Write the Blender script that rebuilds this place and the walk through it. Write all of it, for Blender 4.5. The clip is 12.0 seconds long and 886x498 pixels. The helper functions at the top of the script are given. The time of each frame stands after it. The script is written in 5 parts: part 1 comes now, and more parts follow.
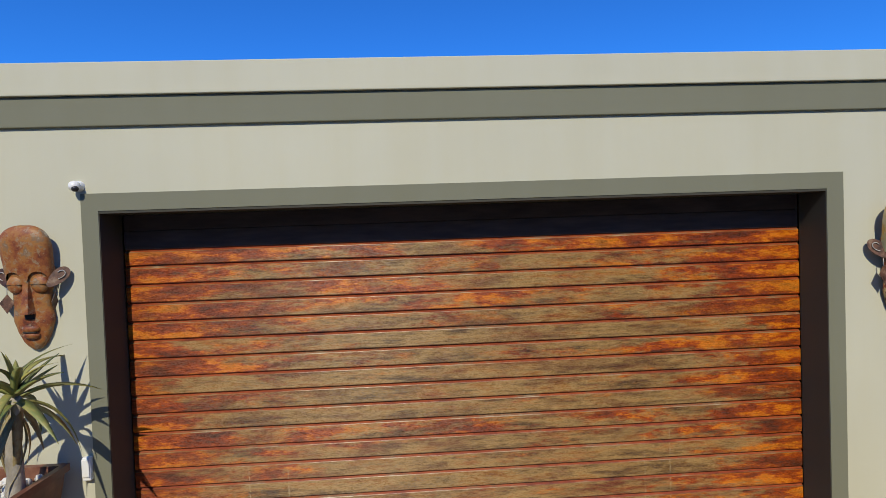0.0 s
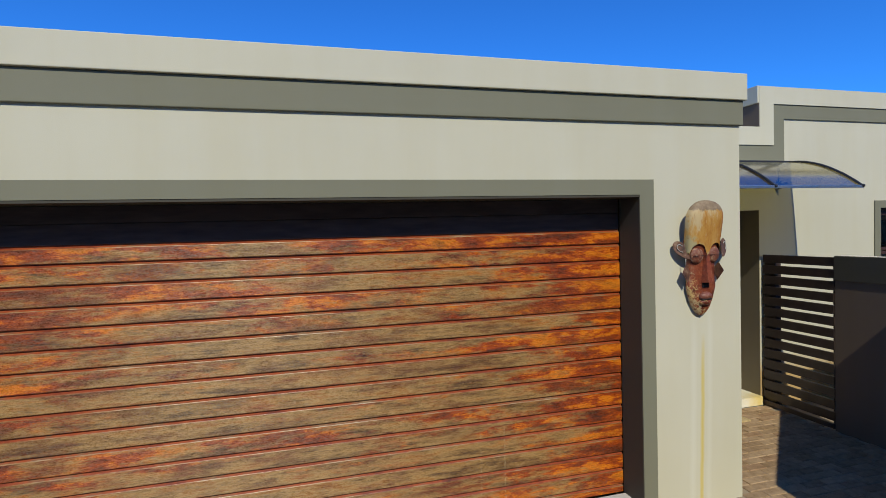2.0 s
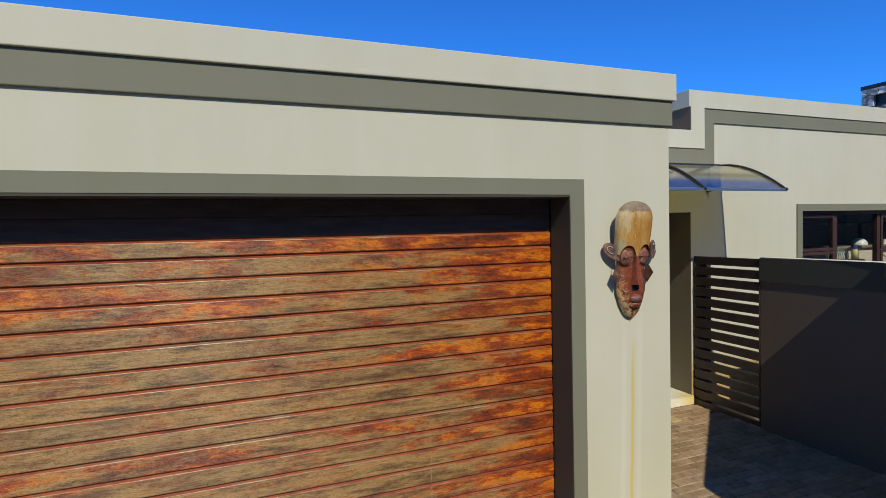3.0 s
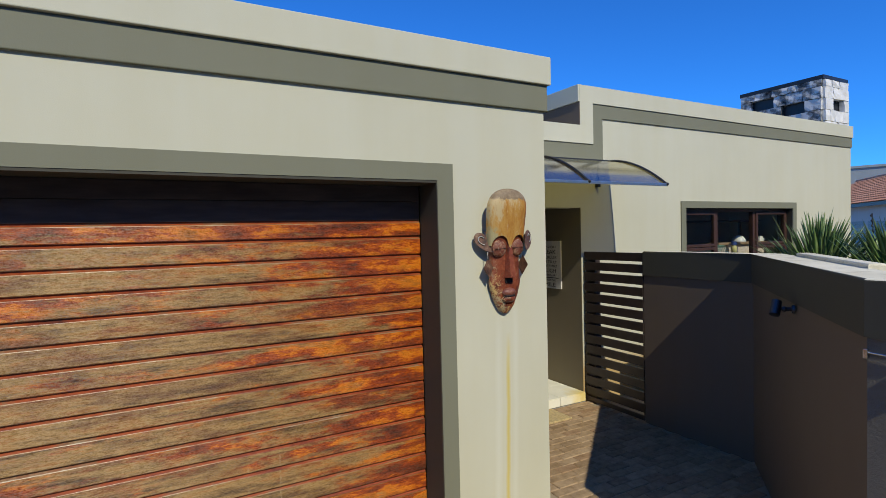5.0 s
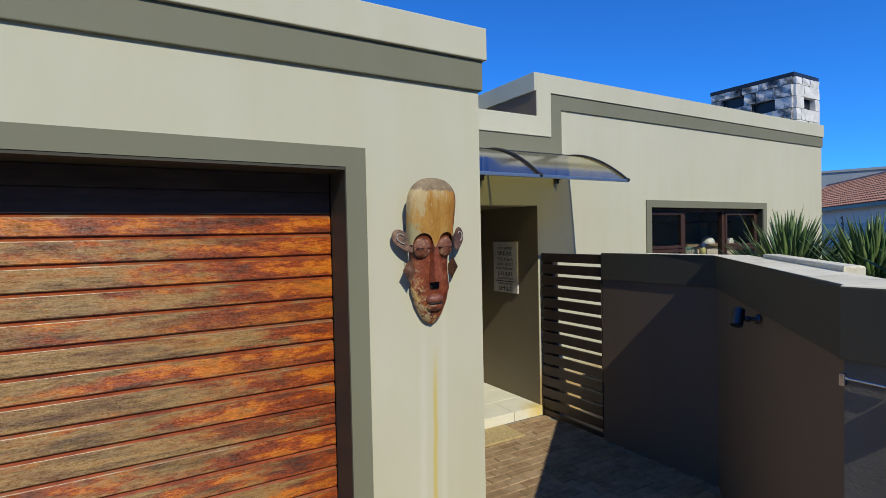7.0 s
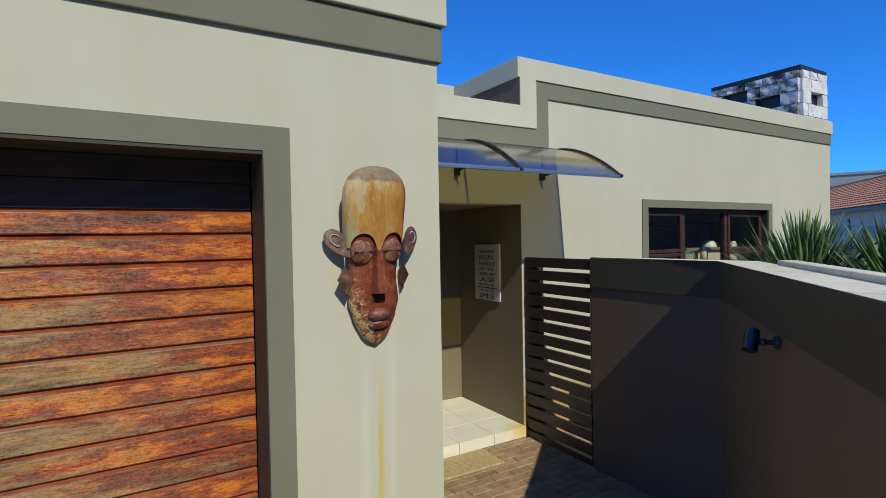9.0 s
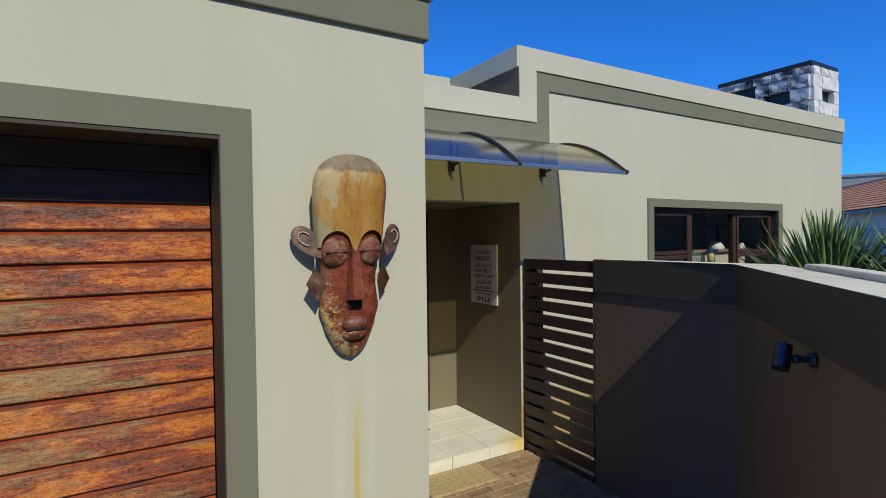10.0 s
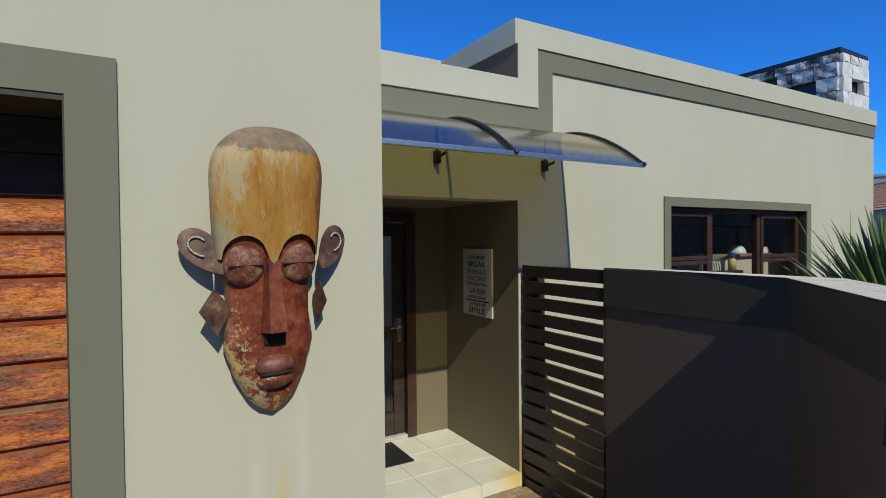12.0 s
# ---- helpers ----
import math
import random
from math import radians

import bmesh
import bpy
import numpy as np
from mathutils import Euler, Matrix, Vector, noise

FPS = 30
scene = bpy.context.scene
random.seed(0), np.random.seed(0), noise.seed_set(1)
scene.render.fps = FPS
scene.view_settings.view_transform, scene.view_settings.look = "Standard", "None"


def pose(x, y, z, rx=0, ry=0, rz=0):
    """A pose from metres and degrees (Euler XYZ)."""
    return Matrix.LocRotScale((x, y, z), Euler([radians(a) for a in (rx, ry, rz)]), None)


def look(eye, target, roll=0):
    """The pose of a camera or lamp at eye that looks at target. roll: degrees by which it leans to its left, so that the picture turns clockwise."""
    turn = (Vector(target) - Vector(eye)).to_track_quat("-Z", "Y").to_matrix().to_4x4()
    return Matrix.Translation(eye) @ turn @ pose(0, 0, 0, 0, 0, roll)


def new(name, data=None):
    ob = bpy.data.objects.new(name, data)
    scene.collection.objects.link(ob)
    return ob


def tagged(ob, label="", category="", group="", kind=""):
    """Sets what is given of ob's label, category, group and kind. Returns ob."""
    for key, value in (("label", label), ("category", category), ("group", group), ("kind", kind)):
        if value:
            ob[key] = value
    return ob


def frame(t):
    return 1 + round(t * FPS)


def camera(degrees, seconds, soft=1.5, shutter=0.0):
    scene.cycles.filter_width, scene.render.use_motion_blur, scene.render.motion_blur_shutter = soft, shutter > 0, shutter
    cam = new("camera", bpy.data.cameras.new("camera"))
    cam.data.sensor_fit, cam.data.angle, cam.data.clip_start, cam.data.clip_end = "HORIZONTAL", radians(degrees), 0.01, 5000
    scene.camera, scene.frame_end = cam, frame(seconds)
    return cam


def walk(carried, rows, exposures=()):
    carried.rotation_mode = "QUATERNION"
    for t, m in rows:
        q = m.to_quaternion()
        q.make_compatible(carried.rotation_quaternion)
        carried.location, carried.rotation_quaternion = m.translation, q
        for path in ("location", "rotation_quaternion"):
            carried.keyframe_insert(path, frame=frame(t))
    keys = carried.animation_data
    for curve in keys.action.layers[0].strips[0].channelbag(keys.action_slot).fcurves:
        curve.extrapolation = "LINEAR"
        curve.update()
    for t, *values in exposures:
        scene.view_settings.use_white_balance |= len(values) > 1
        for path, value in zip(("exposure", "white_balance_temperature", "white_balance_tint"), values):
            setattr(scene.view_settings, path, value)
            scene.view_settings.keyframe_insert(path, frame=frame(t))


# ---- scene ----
cam = camera(80.6, 12.0, soft=0.5)
PATH = [
    (0, (-0.207, 0.34, 1.862), (-0.099, 2.337, 1.814), -2.0),
    (0.5, (-0.124, 0.348, 1.855), (0.157, 2.328, 1.805), -2.0),
    (1, (-0.017, 0.363, 1.881), (0.393, 2.319, 1.809), -1.4),
    (1.5, (0.095, 0.358, 1.867), (0.569, 2.3, 1.799), -1.4),
    (2, (0.188, 0.409, 1.861), (0.71, 2.339, 1.797), -1.6),
    (2.5, (0.31, 0.489, 1.865), (0.897, 2.4, 1.8), -1.4),
    (3, (0.438, 0.561, 1.855), (1.136, 2.434, 1.788), -1.3),
    (3.5, (0.609, 0.576, 1.812), (1.408, 2.408, 1.747), -1.3),
    (5.5, (1.129, 0.789, 1.74), (2.119, 2.526, 1.684), -1.4),
    (6, (1.305, 0.854, 1.738), (2.32, 2.576, 1.685), -1.4),
    (6.5, (1.445, 0.903, 1.721), (2.465, 2.622, 1.671), -1.4),
    (7, (1.588, 0.986, 1.699), (2.61, 2.704, 1.65), -1.2),
    (9, (2.109, 1.345, 1.689), (3.133, 3.062, 1.649), -1.0),
    (9.5, (2.206, 1.478, 1.7), (3.232, 3.195, 1.661), -0.9),
    (10, (2.327, 1.579, 1.681), (3.349, 3.297, 1.643), -0.7),
    (10.5, (2.447, 1.649, 1.701), (3.465, 3.37, 1.665), -0.7),
    (11, (2.548, 1.781, 1.707), (3.565, 3.504, 1.668), -0.6),
    (11.5, (2.652, 1.942, 1.715), (3.664, 3.667, 1.678), -0.5),
    (12, (2.794, 2.072, 1.703), (3.802, 3.799, 1.667), -0.5),
]
walk(cam, [(t, look(eye, target, roll)) for t, eye, target, roll in PATH],
     exposures=[(0, 0.0, 6500, 10), (6, 0.02, 6450, 8), (9, -0.04, 6400, 7), (12, -0.14, 6350, 6)])

# ---- light ----
SUN_WAY = Vector((0.138, 1.0, -0.90)).normalized()
SKY_STRENGTH, SUN_STRENGTH = 0.075, 3.75
world = bpy.data.worlds.new("sky")
scene.world = world
world.use_nodes = True
wn, wl = world.node_tree.nodes, world.node_tree.links
sky = wn.new("ShaderNodeTexSky")
sky.sky_type, sky.sun_disc = "NISHITA", False
sky.sun_elevation = math.asin(-SUN_WAY.z)
sky.sun_rotation = math.atan2(-SUN_WAY.x, -SUN_WAY.y)
sky.altitude, sky.air_density, sky.dust_density, sky.ozone_density = 1500, 1.0, 0.2, 6.0
tint = wn.new("ShaderNodeMix")
tint.data_type, tint.blend_type = "RGBA", "MULTIPLY"
tint.inputs[0].default_value, tint.inputs[7].default_value = 1.0, (0.38, 1.34, 2.50, 1)
wl.new(sky.outputs[0], tint.inputs[6])
wl.new(tint.outputs[2], wn["Background"].inputs[0])
wn["Background"].inputs[1].default_value = SKY_STRENGTH
sun_data = bpy.data.lights.new("sun", "SUN")
sun_data.energy, sun_data.angle, sun_data.color = SUN_STRENGTH, radians(0.53), (1.0, 0.93, 0.76)
sun = new("sun", sun_data)
sun.matrix_world = look((0, 0, 30), Vector((0, 0, 30)) + SUN_WAY)


# ---- materials ----
def material(name, rough=0.6, metal=0.0, spec=0.5):
    m = bpy.data.materials.new(name)
    m.use_nodes = True
    p = m.node_tree.nodes["Principled BSDF"]
    p.inputs["Roughness"].default_value, p.inputs["Metallic"].default_value = rough, metal
    p.inputs["Specular IOR Level"].default_value = spec
    return m, p, m.node_tree.nodes, m.node_tree.links


def noise_node(n, l, scale, detail=4.0, rough=0.55, stretch=(1, 1, 1), coord="Object", offset=False):
    tc, mp, tx = n.new("ShaderNodeTexCoord"), n.new("ShaderNodeMapping"), n.new("ShaderNodeTexNoise")
    mp.inputs["Scale"].default_value = stretch
    l.new(tc.outputs[coord], mp.inputs["Vector"])
    if offset:
        oi, mul = n.new("ShaderNodeObjectInfo"), n.new("ShaderNodeMath")
        mul.operation = "MULTIPLY"
        mul.inputs[1].default_value = 37.0
        l.new(oi.outputs["Random"], mul.inputs[0])
        l.new(mul.outputs[0], mp.inputs["Location"])
    l.new(mp.outputs[0], tx.inputs["Vector"])
    tx.inputs["Scale"].default_value, tx.inputs["Detail"].default_value, tx.inputs["Roughness"].default_value = scale, detail, rough
    return tx.outputs["Fac"]


def ramp(n, l, fac, stops):
    r = n.new("ShaderNodeValToRGB")
    el = r.color_ramp.elements
    while len(el) < len(stops):
        el.new(0.5)
    for e, (pos, col) in zip(el, stops):
        e.position, e.color = pos, (*col, 1)
    l.new(fac, r.inputs[0])
    return r.outputs[0]


def mix(n, l, fac, a, b, blend="MIX"):
    x = n.new("ShaderNodeMix")
    x.data_type, x.blend_type = "RGBA", blend
    for socket, value in ((x.inputs[0], fac), (x.inputs[6], a), (x.inputs[7], b)):
        if isinstance(value, (int, float)):
            socket.default_value = value
        elif isinstance(value, tuple):
            socket.default_value = (*value, 1)
        else:
            l.new(value, socket)
    return x.outputs[2]


def bump(n, l, p, fac, strength, distance):
    b = n.new("ShaderNodeBump")
    b.inputs["Strength"].default_value, b.inputs["Distance"].default_value = strength, distance
    l.new(fac, b.inputs["Height"])
    l.new(b.outputs[0], p.inputs["Normal"])


def rust_drips(n, l, base):
    """A yellow run of rust water and two pale runs under the mask, wandering downwards."""
    tc, sep = n.new("ShaderNodeTexCoord"), n.new("ShaderNodeSeparateXYZ")
    l.new(tc.outputs["Object"], sep.inputs[0])

    def step(op, a, b, c=None):
        x = n.new("ShaderNodeMath")
        x.operation = op
        for i, v in enumerate((a, b, c)):
            if isinstance(v, (int, float)):
                x.inputs[i].default_value = v
            elif v is not None:
                l.new(v, x.inputs[i])
        return x.outputs[0]

    wob = noise_node(n, l, 3.0, 3, stretch=(0, 0, 1))
    x = step("MULTIPLY_ADD", wob, 0.03, sep.outputs[0])
    x = step("MULTIPLY_ADD", sep.outputs[2], -0.022, x)
    for centre, wide, top, strength, col in ((3.184, 0.022, 1.02, 0.85, (0.56, 0.44, 0.09)), (3.10, 0.035, 1.22, 0.30, (0.66, 0.67, 0.60)), (3.25, 0.030, 1.30, 0.26, (0.66, 0.67, 0.60))):
        d = step("ABSOLUTE", step("SUBTRACT", x, centre), 0.0)
        across = step("SUBTRACT", 1.0, step("DIVIDE", d, wide))
        down = step("MULTIPLY", step("SUBTRACT", top, sep.outputs[2]), 3.0)
        k = n.new("ShaderNodeMath")
        k.operation, k.use_clamp = "MULTIPLY", True
        a1, a2 = n.new("ShaderNodeClamp"), n.new("ShaderNodeClamp")
        l.new(across, a1.inputs[0])
        l.new(down, a2.inputs[0])
        l.new(a1.outputs[0], k.inputs[0])
        l.new(a2.outputs[0], k.inputs[1])
        base = mix(n, l, step("MULTIPLY", step("POWER", k.outputs[0], 0.7), strength), base, col)
    return base


def plaster(name, col, rough=0.75, vary=0.035, grain=0.0015, streaks=0.008, stain=False, splash=None):
    """Painted plaster: faint trowel marks, broad blotches, fine grain and rain streaks."""
    m, p, n, l = material(name, rough, spec=0.3)
    broad = noise_node(n, l, 0.9, 5)
    down = noise_node(n, l, 3.0, 5, stretch=(1.6, 1.6, 0.16))
    grainy = noise_node(n, l, 160, 3)
    low, high = tuple(c * (1 - vary) for c in col), tuple(min(1, c * (1 + vary)) for c in col)
    base = ramp(n, l, broad, [(0.3, low), (0.7, high)])
    dark = tuple(c * (1 - 2.2 * streaks) for c in (1.0, 0.99, 0.96))
    base = mix(n, l, 1.0, base, ramp(n, l, down, [(0.38, dark), (0.62, (1, 1, 1))]), "MULTIPLY")
    if stain:
        base = rust_drips(n, l, base)
    if splash is not None:
        # ochre mud splashed up from the ground, with a ragged upper edge
        tc, sep, up = n.new("ShaderNodeTexCoord"), n.new("ShaderNodeSeparateXYZ"), n.new("ShaderNodeMath")
        l.new(tc.outputs["Object"], sep.inputs[0])
        up.operation = "MULTIPLY_ADD"
        up.inputs[1].default_value = -0.35
        l.new(noise_node(n, l, 7, 7, 0.65), up.inputs[0])
        l.new(sep.outputs[2], up.inputs[2])
        high = n.new("ShaderNodeMath")
        high.operation = "SUBTRACT"
        high.inputs[1].default_value = splash - 0.5
        l.new(up.outputs[0], high.inputs[0])
        base = mix(n, l, ramp(n, l, high.outputs[0], [(0.26, (0.8, 0.8, 0.8)), (0.52, (0, 0, 0))]), base, (0.44, 0.27, 0.075))
    l.new(base, p.inputs["Base Color"])
    both = mix(n, l, 0.35, grainy, noise_node(n, l, 14, 3))
    bump(n, l, p, both, 0.5, grain)
    return m


def plain(name, col, rough=0.5, metal=0.0, vary=0.15, scale=12.0, relief=0.0, stretch=(1, 1, 1)):
    m, p, n, l = material(name, rough, metal)
    f = noise_node(n, l, scale, 6, stretch=stretch, offset=True)
    l.new(ramp(n, l, f, [(0.3, tuple(c * (1 - vary) for c in col)), (0.72, tuple(min(1, c * (1 + vary)) for c in col))]), p.inputs["Base Color"])
    if relief:
        bump(n, l, p, noise_node(n, l, scale * 7, 4, stretch=stretch), 0.6, relief)
    return m


M_WALL = plaster("cream_plaster", (0.538, 0.526, 0.405))
M_WALL_STAINED = plaster("cream_plaster_with_rust_run", (0.538, 0.526, 0.405), stain=True)
M_WALL_SPLASHED = plaster("cream_plaster_with_mud_splash", (0.538, 0.526, 0.405), splash=0.08)
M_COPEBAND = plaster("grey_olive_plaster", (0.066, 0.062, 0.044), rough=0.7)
M_BAND = plaster("grey_plaster", (0.188, 0.190, 0.134))
# boundary wall colour, also used as painted shade on the upper block's side
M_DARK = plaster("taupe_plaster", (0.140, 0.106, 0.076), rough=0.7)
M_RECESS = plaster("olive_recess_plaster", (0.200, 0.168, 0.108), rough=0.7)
M_REVEAL = plaster("charcoal_reveal", (0.056, 0.053, 0.040), rough=0.6)
M_ROOF = plaster("roof_screed", (0.30, 0.30, 0.28))


def rough_stucco():
    m, p, n, l = material("rough_taupe_stucco", 0.85, spec=0.25)
    f = noise_node(n, l, 3, 5)
    l.new(ramp(n, l, f, [(0.3, (0.130, 0.120, 0.100)), (0.7, (0.165, 0.152, 0.125))]), p.inputs["Base Color"])
    bump(n, l, p, noise_node(n, l, 70, 5, 0.65), 0.8, 0.006)
    return m


M_STUCCO = rough_stucco()


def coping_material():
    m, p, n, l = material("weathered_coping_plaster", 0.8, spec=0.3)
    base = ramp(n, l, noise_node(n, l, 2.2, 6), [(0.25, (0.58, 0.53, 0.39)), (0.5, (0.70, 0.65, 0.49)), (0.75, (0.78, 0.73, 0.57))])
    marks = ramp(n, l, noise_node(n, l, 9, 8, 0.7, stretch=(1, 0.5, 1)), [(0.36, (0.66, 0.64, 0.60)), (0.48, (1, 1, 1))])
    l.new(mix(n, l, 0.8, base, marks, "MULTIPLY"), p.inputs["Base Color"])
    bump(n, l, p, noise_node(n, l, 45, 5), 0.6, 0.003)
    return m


M_COPING = coping_material()


def board_material():
    """Old varnished garage boards: red and orange stain kept at the ends, worn through along the grain to olive-grey wood."""
    m, p, n, l = material("worn_varnished_board", 0.5, spec=1.0)
    tc, sep, geo = n.new("ShaderNodeTexCoord"), n.new("ShaderNodeSeparateXYZ"), n.new("ShaderNodeNewGeometry")
    l.new(tc.outputs["Object"], sep.inputs[0])
    place = n.new("ShaderNodeSeparateXYZ")
    l.new(geo.outputs["Position"], place.inputs[0])

    def calc(op, a, b, c=0.0, clamp=False):
        k = n.new("ShaderNodeMath")
        k.operation, k.use_clamp = op, clamp
        for s, v in zip(k.inputs, (a, b, c)):
            if isinstance(v, (int, float)):
                s.default_value = v
            else:
                l.new(v, s)
        return k.outputs[0]

    def grey(f, a, b, top=1.0):
        return ramp(n, l, f, [(a, (0, 0, 0)), (b, (top, top, top))])

    grain = noise_node(n, l, 7.0, 12, 0.78, stretch=(0.30, 3, 2.4), offset=True)
    fine = noise_node(n, l, 70, 8, 0.8, stretch=(0.30, 3, 2.6), offset=True)
    speck = noise_node(n, l, 150, 5, 0.75, stretch=(0.55, 1, 1.1), offset=True)
    ragged = noise_node(n, l, 11, 12, 0.82, stretch=(0.40, 1, 1.7), offset=True)
    cloud = noise_node(n, l, 1.25, 8, 0.68, stretch=(1.0, 1, 5), offset=True)
    patch = noise_node(n, l, 3.0, 12, 0.80, stretch=(0.75, 1, 3.0), offset=True)
    stain = ramp(n, l, patch, [(0.36, (0.060, 0.019, 0.009)), (0.42, (0.135, 0.026, 0.008)), (0.46, (0.23, 0.036, 0.006)), (0.51, (0.37, 0.058, 0.004)), (0.56, (0.70, 0.20, 0.006)), (0.64, (0.38, 0.140, 0.018))])
    bare = ramp(n, l, grain, [(0.34, (0.055, 0.031, 0.014)), (0.41, (0.135, 0.078, 0.028)), (0.46, (0.25, 0.150, 0.050)), (0.53, (0.385, 0.240, 0.084)), (0.59, (0.33, 0.150, 0.034)), (0.67, (0.19, 0.060, 0.013))])
    oi = n.new("ShaderNodeObjectInfo")
    # the ends and the sheltered top keep their stain longest, some boards longer than others
    ends = calc("MULTIPLY", calc("POWER", calc("MULTIPLY", calc("ABSOLUTE", sep.outputs[0], 0.0), 0.42), 4.0), 0.34)
    high = calc("MULTIPLY", calc("MULTIPLY_ADD", place.outputs[2], 1.7, -2.25, True), 0.09)
    kept = calc("ADD", calc("ADD", ends, high), calc("MULTIPLY_ADD", cloud, 1.05, -0.125))
    kept = calc("ADD", kept, calc("MULTIPLY_ADD", oi.outputs["Random"], 0.16, -0.10))
    kept = calc("ADD", kept, calc("MULTIPLY_ADD", ragged, 0.62, -0.31))
    base = mix(n, l, ramp(n, l, kept, [(0.40, (0.03, 0.03, 0.03)), (0.47, (0.35, 0.35, 0.35)), (0.53, (0.97, 0.97, 0.97))]), bare, stain)
    # smears of thin brown varnish
    ghost = calc("ADD", calc("MULTIPLY", noise_node(n, l, 2.0, 8, 0.72, stretch=(0.9, 1, 3.2), offset=True), 0.62), calc("MULTIPLY", ragged, 0.38))
    base = mix(n, l, grey(ghost, 0.49, 0.60, 0.75), base, (0.135, 0.042, 0.013))
    # dark worn-in grime
    grime = calc("ADD", calc("MULTIPLY", noise_node(n, l, 1.8, 8, 0.72, stretch=(0.9, 1, 3.0), offset=True), 0.60), calc("MULTIPLY", speck, 0.40))
    base = mix(n, l, grey(grime, 0.54, 0.65, 0.75), base, (0.034, 0.022, 0.017))
    base = mix(n, l, 0.62, base, ramp(n, l, fine, [(0.34, (0.42, 0.38, 0.35)), (0.51, (1, 1, 1))]), "MULTIPLY")
    base = mix(n, l, 0.55, base, ramp(n, l, speck, [(0.36, (0.40, 0.37, 0.35)), (0.50, (1, 1, 1))]), "MULTIPLY")
    # pale vertical scratches low on the door
    wob = calc("MULTIPLY_ADD", noise_node(n, l, 25, 3, stretch=(0, 0, 1)), 0.02, place.outputs[0])
    broken = grey(noise_node(n, l, 30, 4, 0.6, stretch=(1, 1, 1)), 0.42, 0.56, 0.5)
    for x, top in ((1.428, 0.46), (1.618, 0.44), (-1.414, 0.33), (-1.145, 0.30)):
        near = calc("SUBTRACT", 1.0, calc("DIVIDE", calc("ABSOLUTE", calc("SUBTRACT", wob, x), 0.0), 0.007), 0.0, True)
        below = calc("MULTIPLY", calc("SUBTRACT", top, place.outputs[2]), 9.0, 0.0, True)
        base = mix(n, l, calc("MULTIPLY", calc("MULTIPLY", near, below), broken), base, (0.52, 0.42, 0.24))
    l.new(base, p.inputs["Base Color"])
    l.new(ramp(n, l, speck, [(0.35, (0.62, 0.62, 0.62)), (0.62, (0.44, 0.44, 0.44))]), p.inputs["Roughness"])
    # brushed along the grain, so that highlights spread up and down the boards
    up = n.new("ShaderNodeCombineXYZ")
    up.inputs[2].default_value = 1.0
    l.new(up.outputs[0], p.inputs["Tangent"])
    p.inputs["Anisotropic"].default_value = 0.9
    # the varnish glints where it is left between the pores
    glint = mix(n, l, 0.5, speck, fine)
    l.new(ramp(n, l, glint, [(0.40, (0.06, 0.06, 0.06)), (0.49, (0.42, 0.42, 0.42)), (0.60, (1, 1, 1))]), p.inputs["Specular IOR Level"])
    bump(n, l, p, mix(n, l, 0.5, fine, speck), 0.7, 0.002)
    return m


M_BOARD = board_material()


def edge_material(name, rough, stops):
    """The shelves and arrises of the boards: thick red varnish, highlights painted in pale."""
    m, p, n, l = material(name, rough, spec=0.5)
    f = noise_node(n, l, 2.2, 9, 0.75, stretch=(1, 1, 1), offset=True)
    base = ramp(n, l, f, stops)
    fine = noise_node(n, l, 90, 5, 0.7, stretch=(0.3, 1, 1), offset=True)
    l.new(mix(n, l, 0.6, base, ramp(n, l, fine, [(0.36, (0.5, 0.46, 0.44)), (0.52, (1, 1, 1))]), "MULTIPLY"), p.inputs["Base Color"])
    bump(n, l, p, fine, 0.4, 0.002)
    return m


M_EDGE = edge_material("varnished_board_edge", 0.42, [(0.30, (0.07, 0.018, 0.010)), (0.42, (0.22, 0.036, 0.009)), (0.52, (0.32, 0.062, 0.012)), (0.60, (0.22, 0.095, 0.040)), (0.70, (0.34, 0.24, 0.13))])
# pale stops put the arris highlight into the colour
M_ARRIS = edge_material("highlight_board_arris", 0.30, [(0.32, (0.10, 0.028, 0.014)), (0.44, (0.24, 0.075, 0.025)), (0.54, (0.32, 0.18, 0.08)), (0.66, (0.42, 0.33, 0.21))])
M_DARKWOOD = plain("dark_stained_timber", (0.045, 0.028, 0.021), 0.42, vary=0.35, scale=6, relief=0.0008, stretch=(1, 1, 5))
M_GATE = plain("dark_brown_gate_timber", (0.040, 0.026, 0.020), 0.5, vary=0.3, scale=8, relief=0.0008)
# very dark timber colour that holds the shade under the lintel
M_LINTEL_SHADE = plain("lintel_shade_timber", (0.062, 0.042, 0.038), 0.9, vary=0.3, scale=4, relief=0.0008, stretch=(1, 1, 6))
M_BROWNFRAME = plain("brown_window_timber", (0.055, 0.026, 0.018), 0.45, vary=0.3, scale=8)
M_STEEL = plain("brushed_steel", (0.55, 0.55, 0.56), 0.25, 1.0, 0.08, 30)
M_GUNMETAL = plain("dark_blued_metal", (0.085, 0.090, 0.105), 0.42, 1.0, 0.15, 20)
M_WIRE = plain("dull_pale_wire", (0.42, 0.40, 0.36), 0.6, 0.0, 0.15, 40)
M_BRASS = plain("tarnished_bronze_metal", (0.50, 0.36, 0.20), 0.3, 1.0, 0.2, 20)
M_BLACK = plain("black_metal", (0.02, 0.021, 0.024), 0.4, 0.0, 0.2, 20)
M_ALU = plain("aluminium_bar", (0.75, 0.76, 0.78), 0.35, 1.0, 0.05, 20)
M_WHITE = plain("white_plastic", (0.78, 0.78, 0.76), 0.4, 0.0, 0.04, 10)


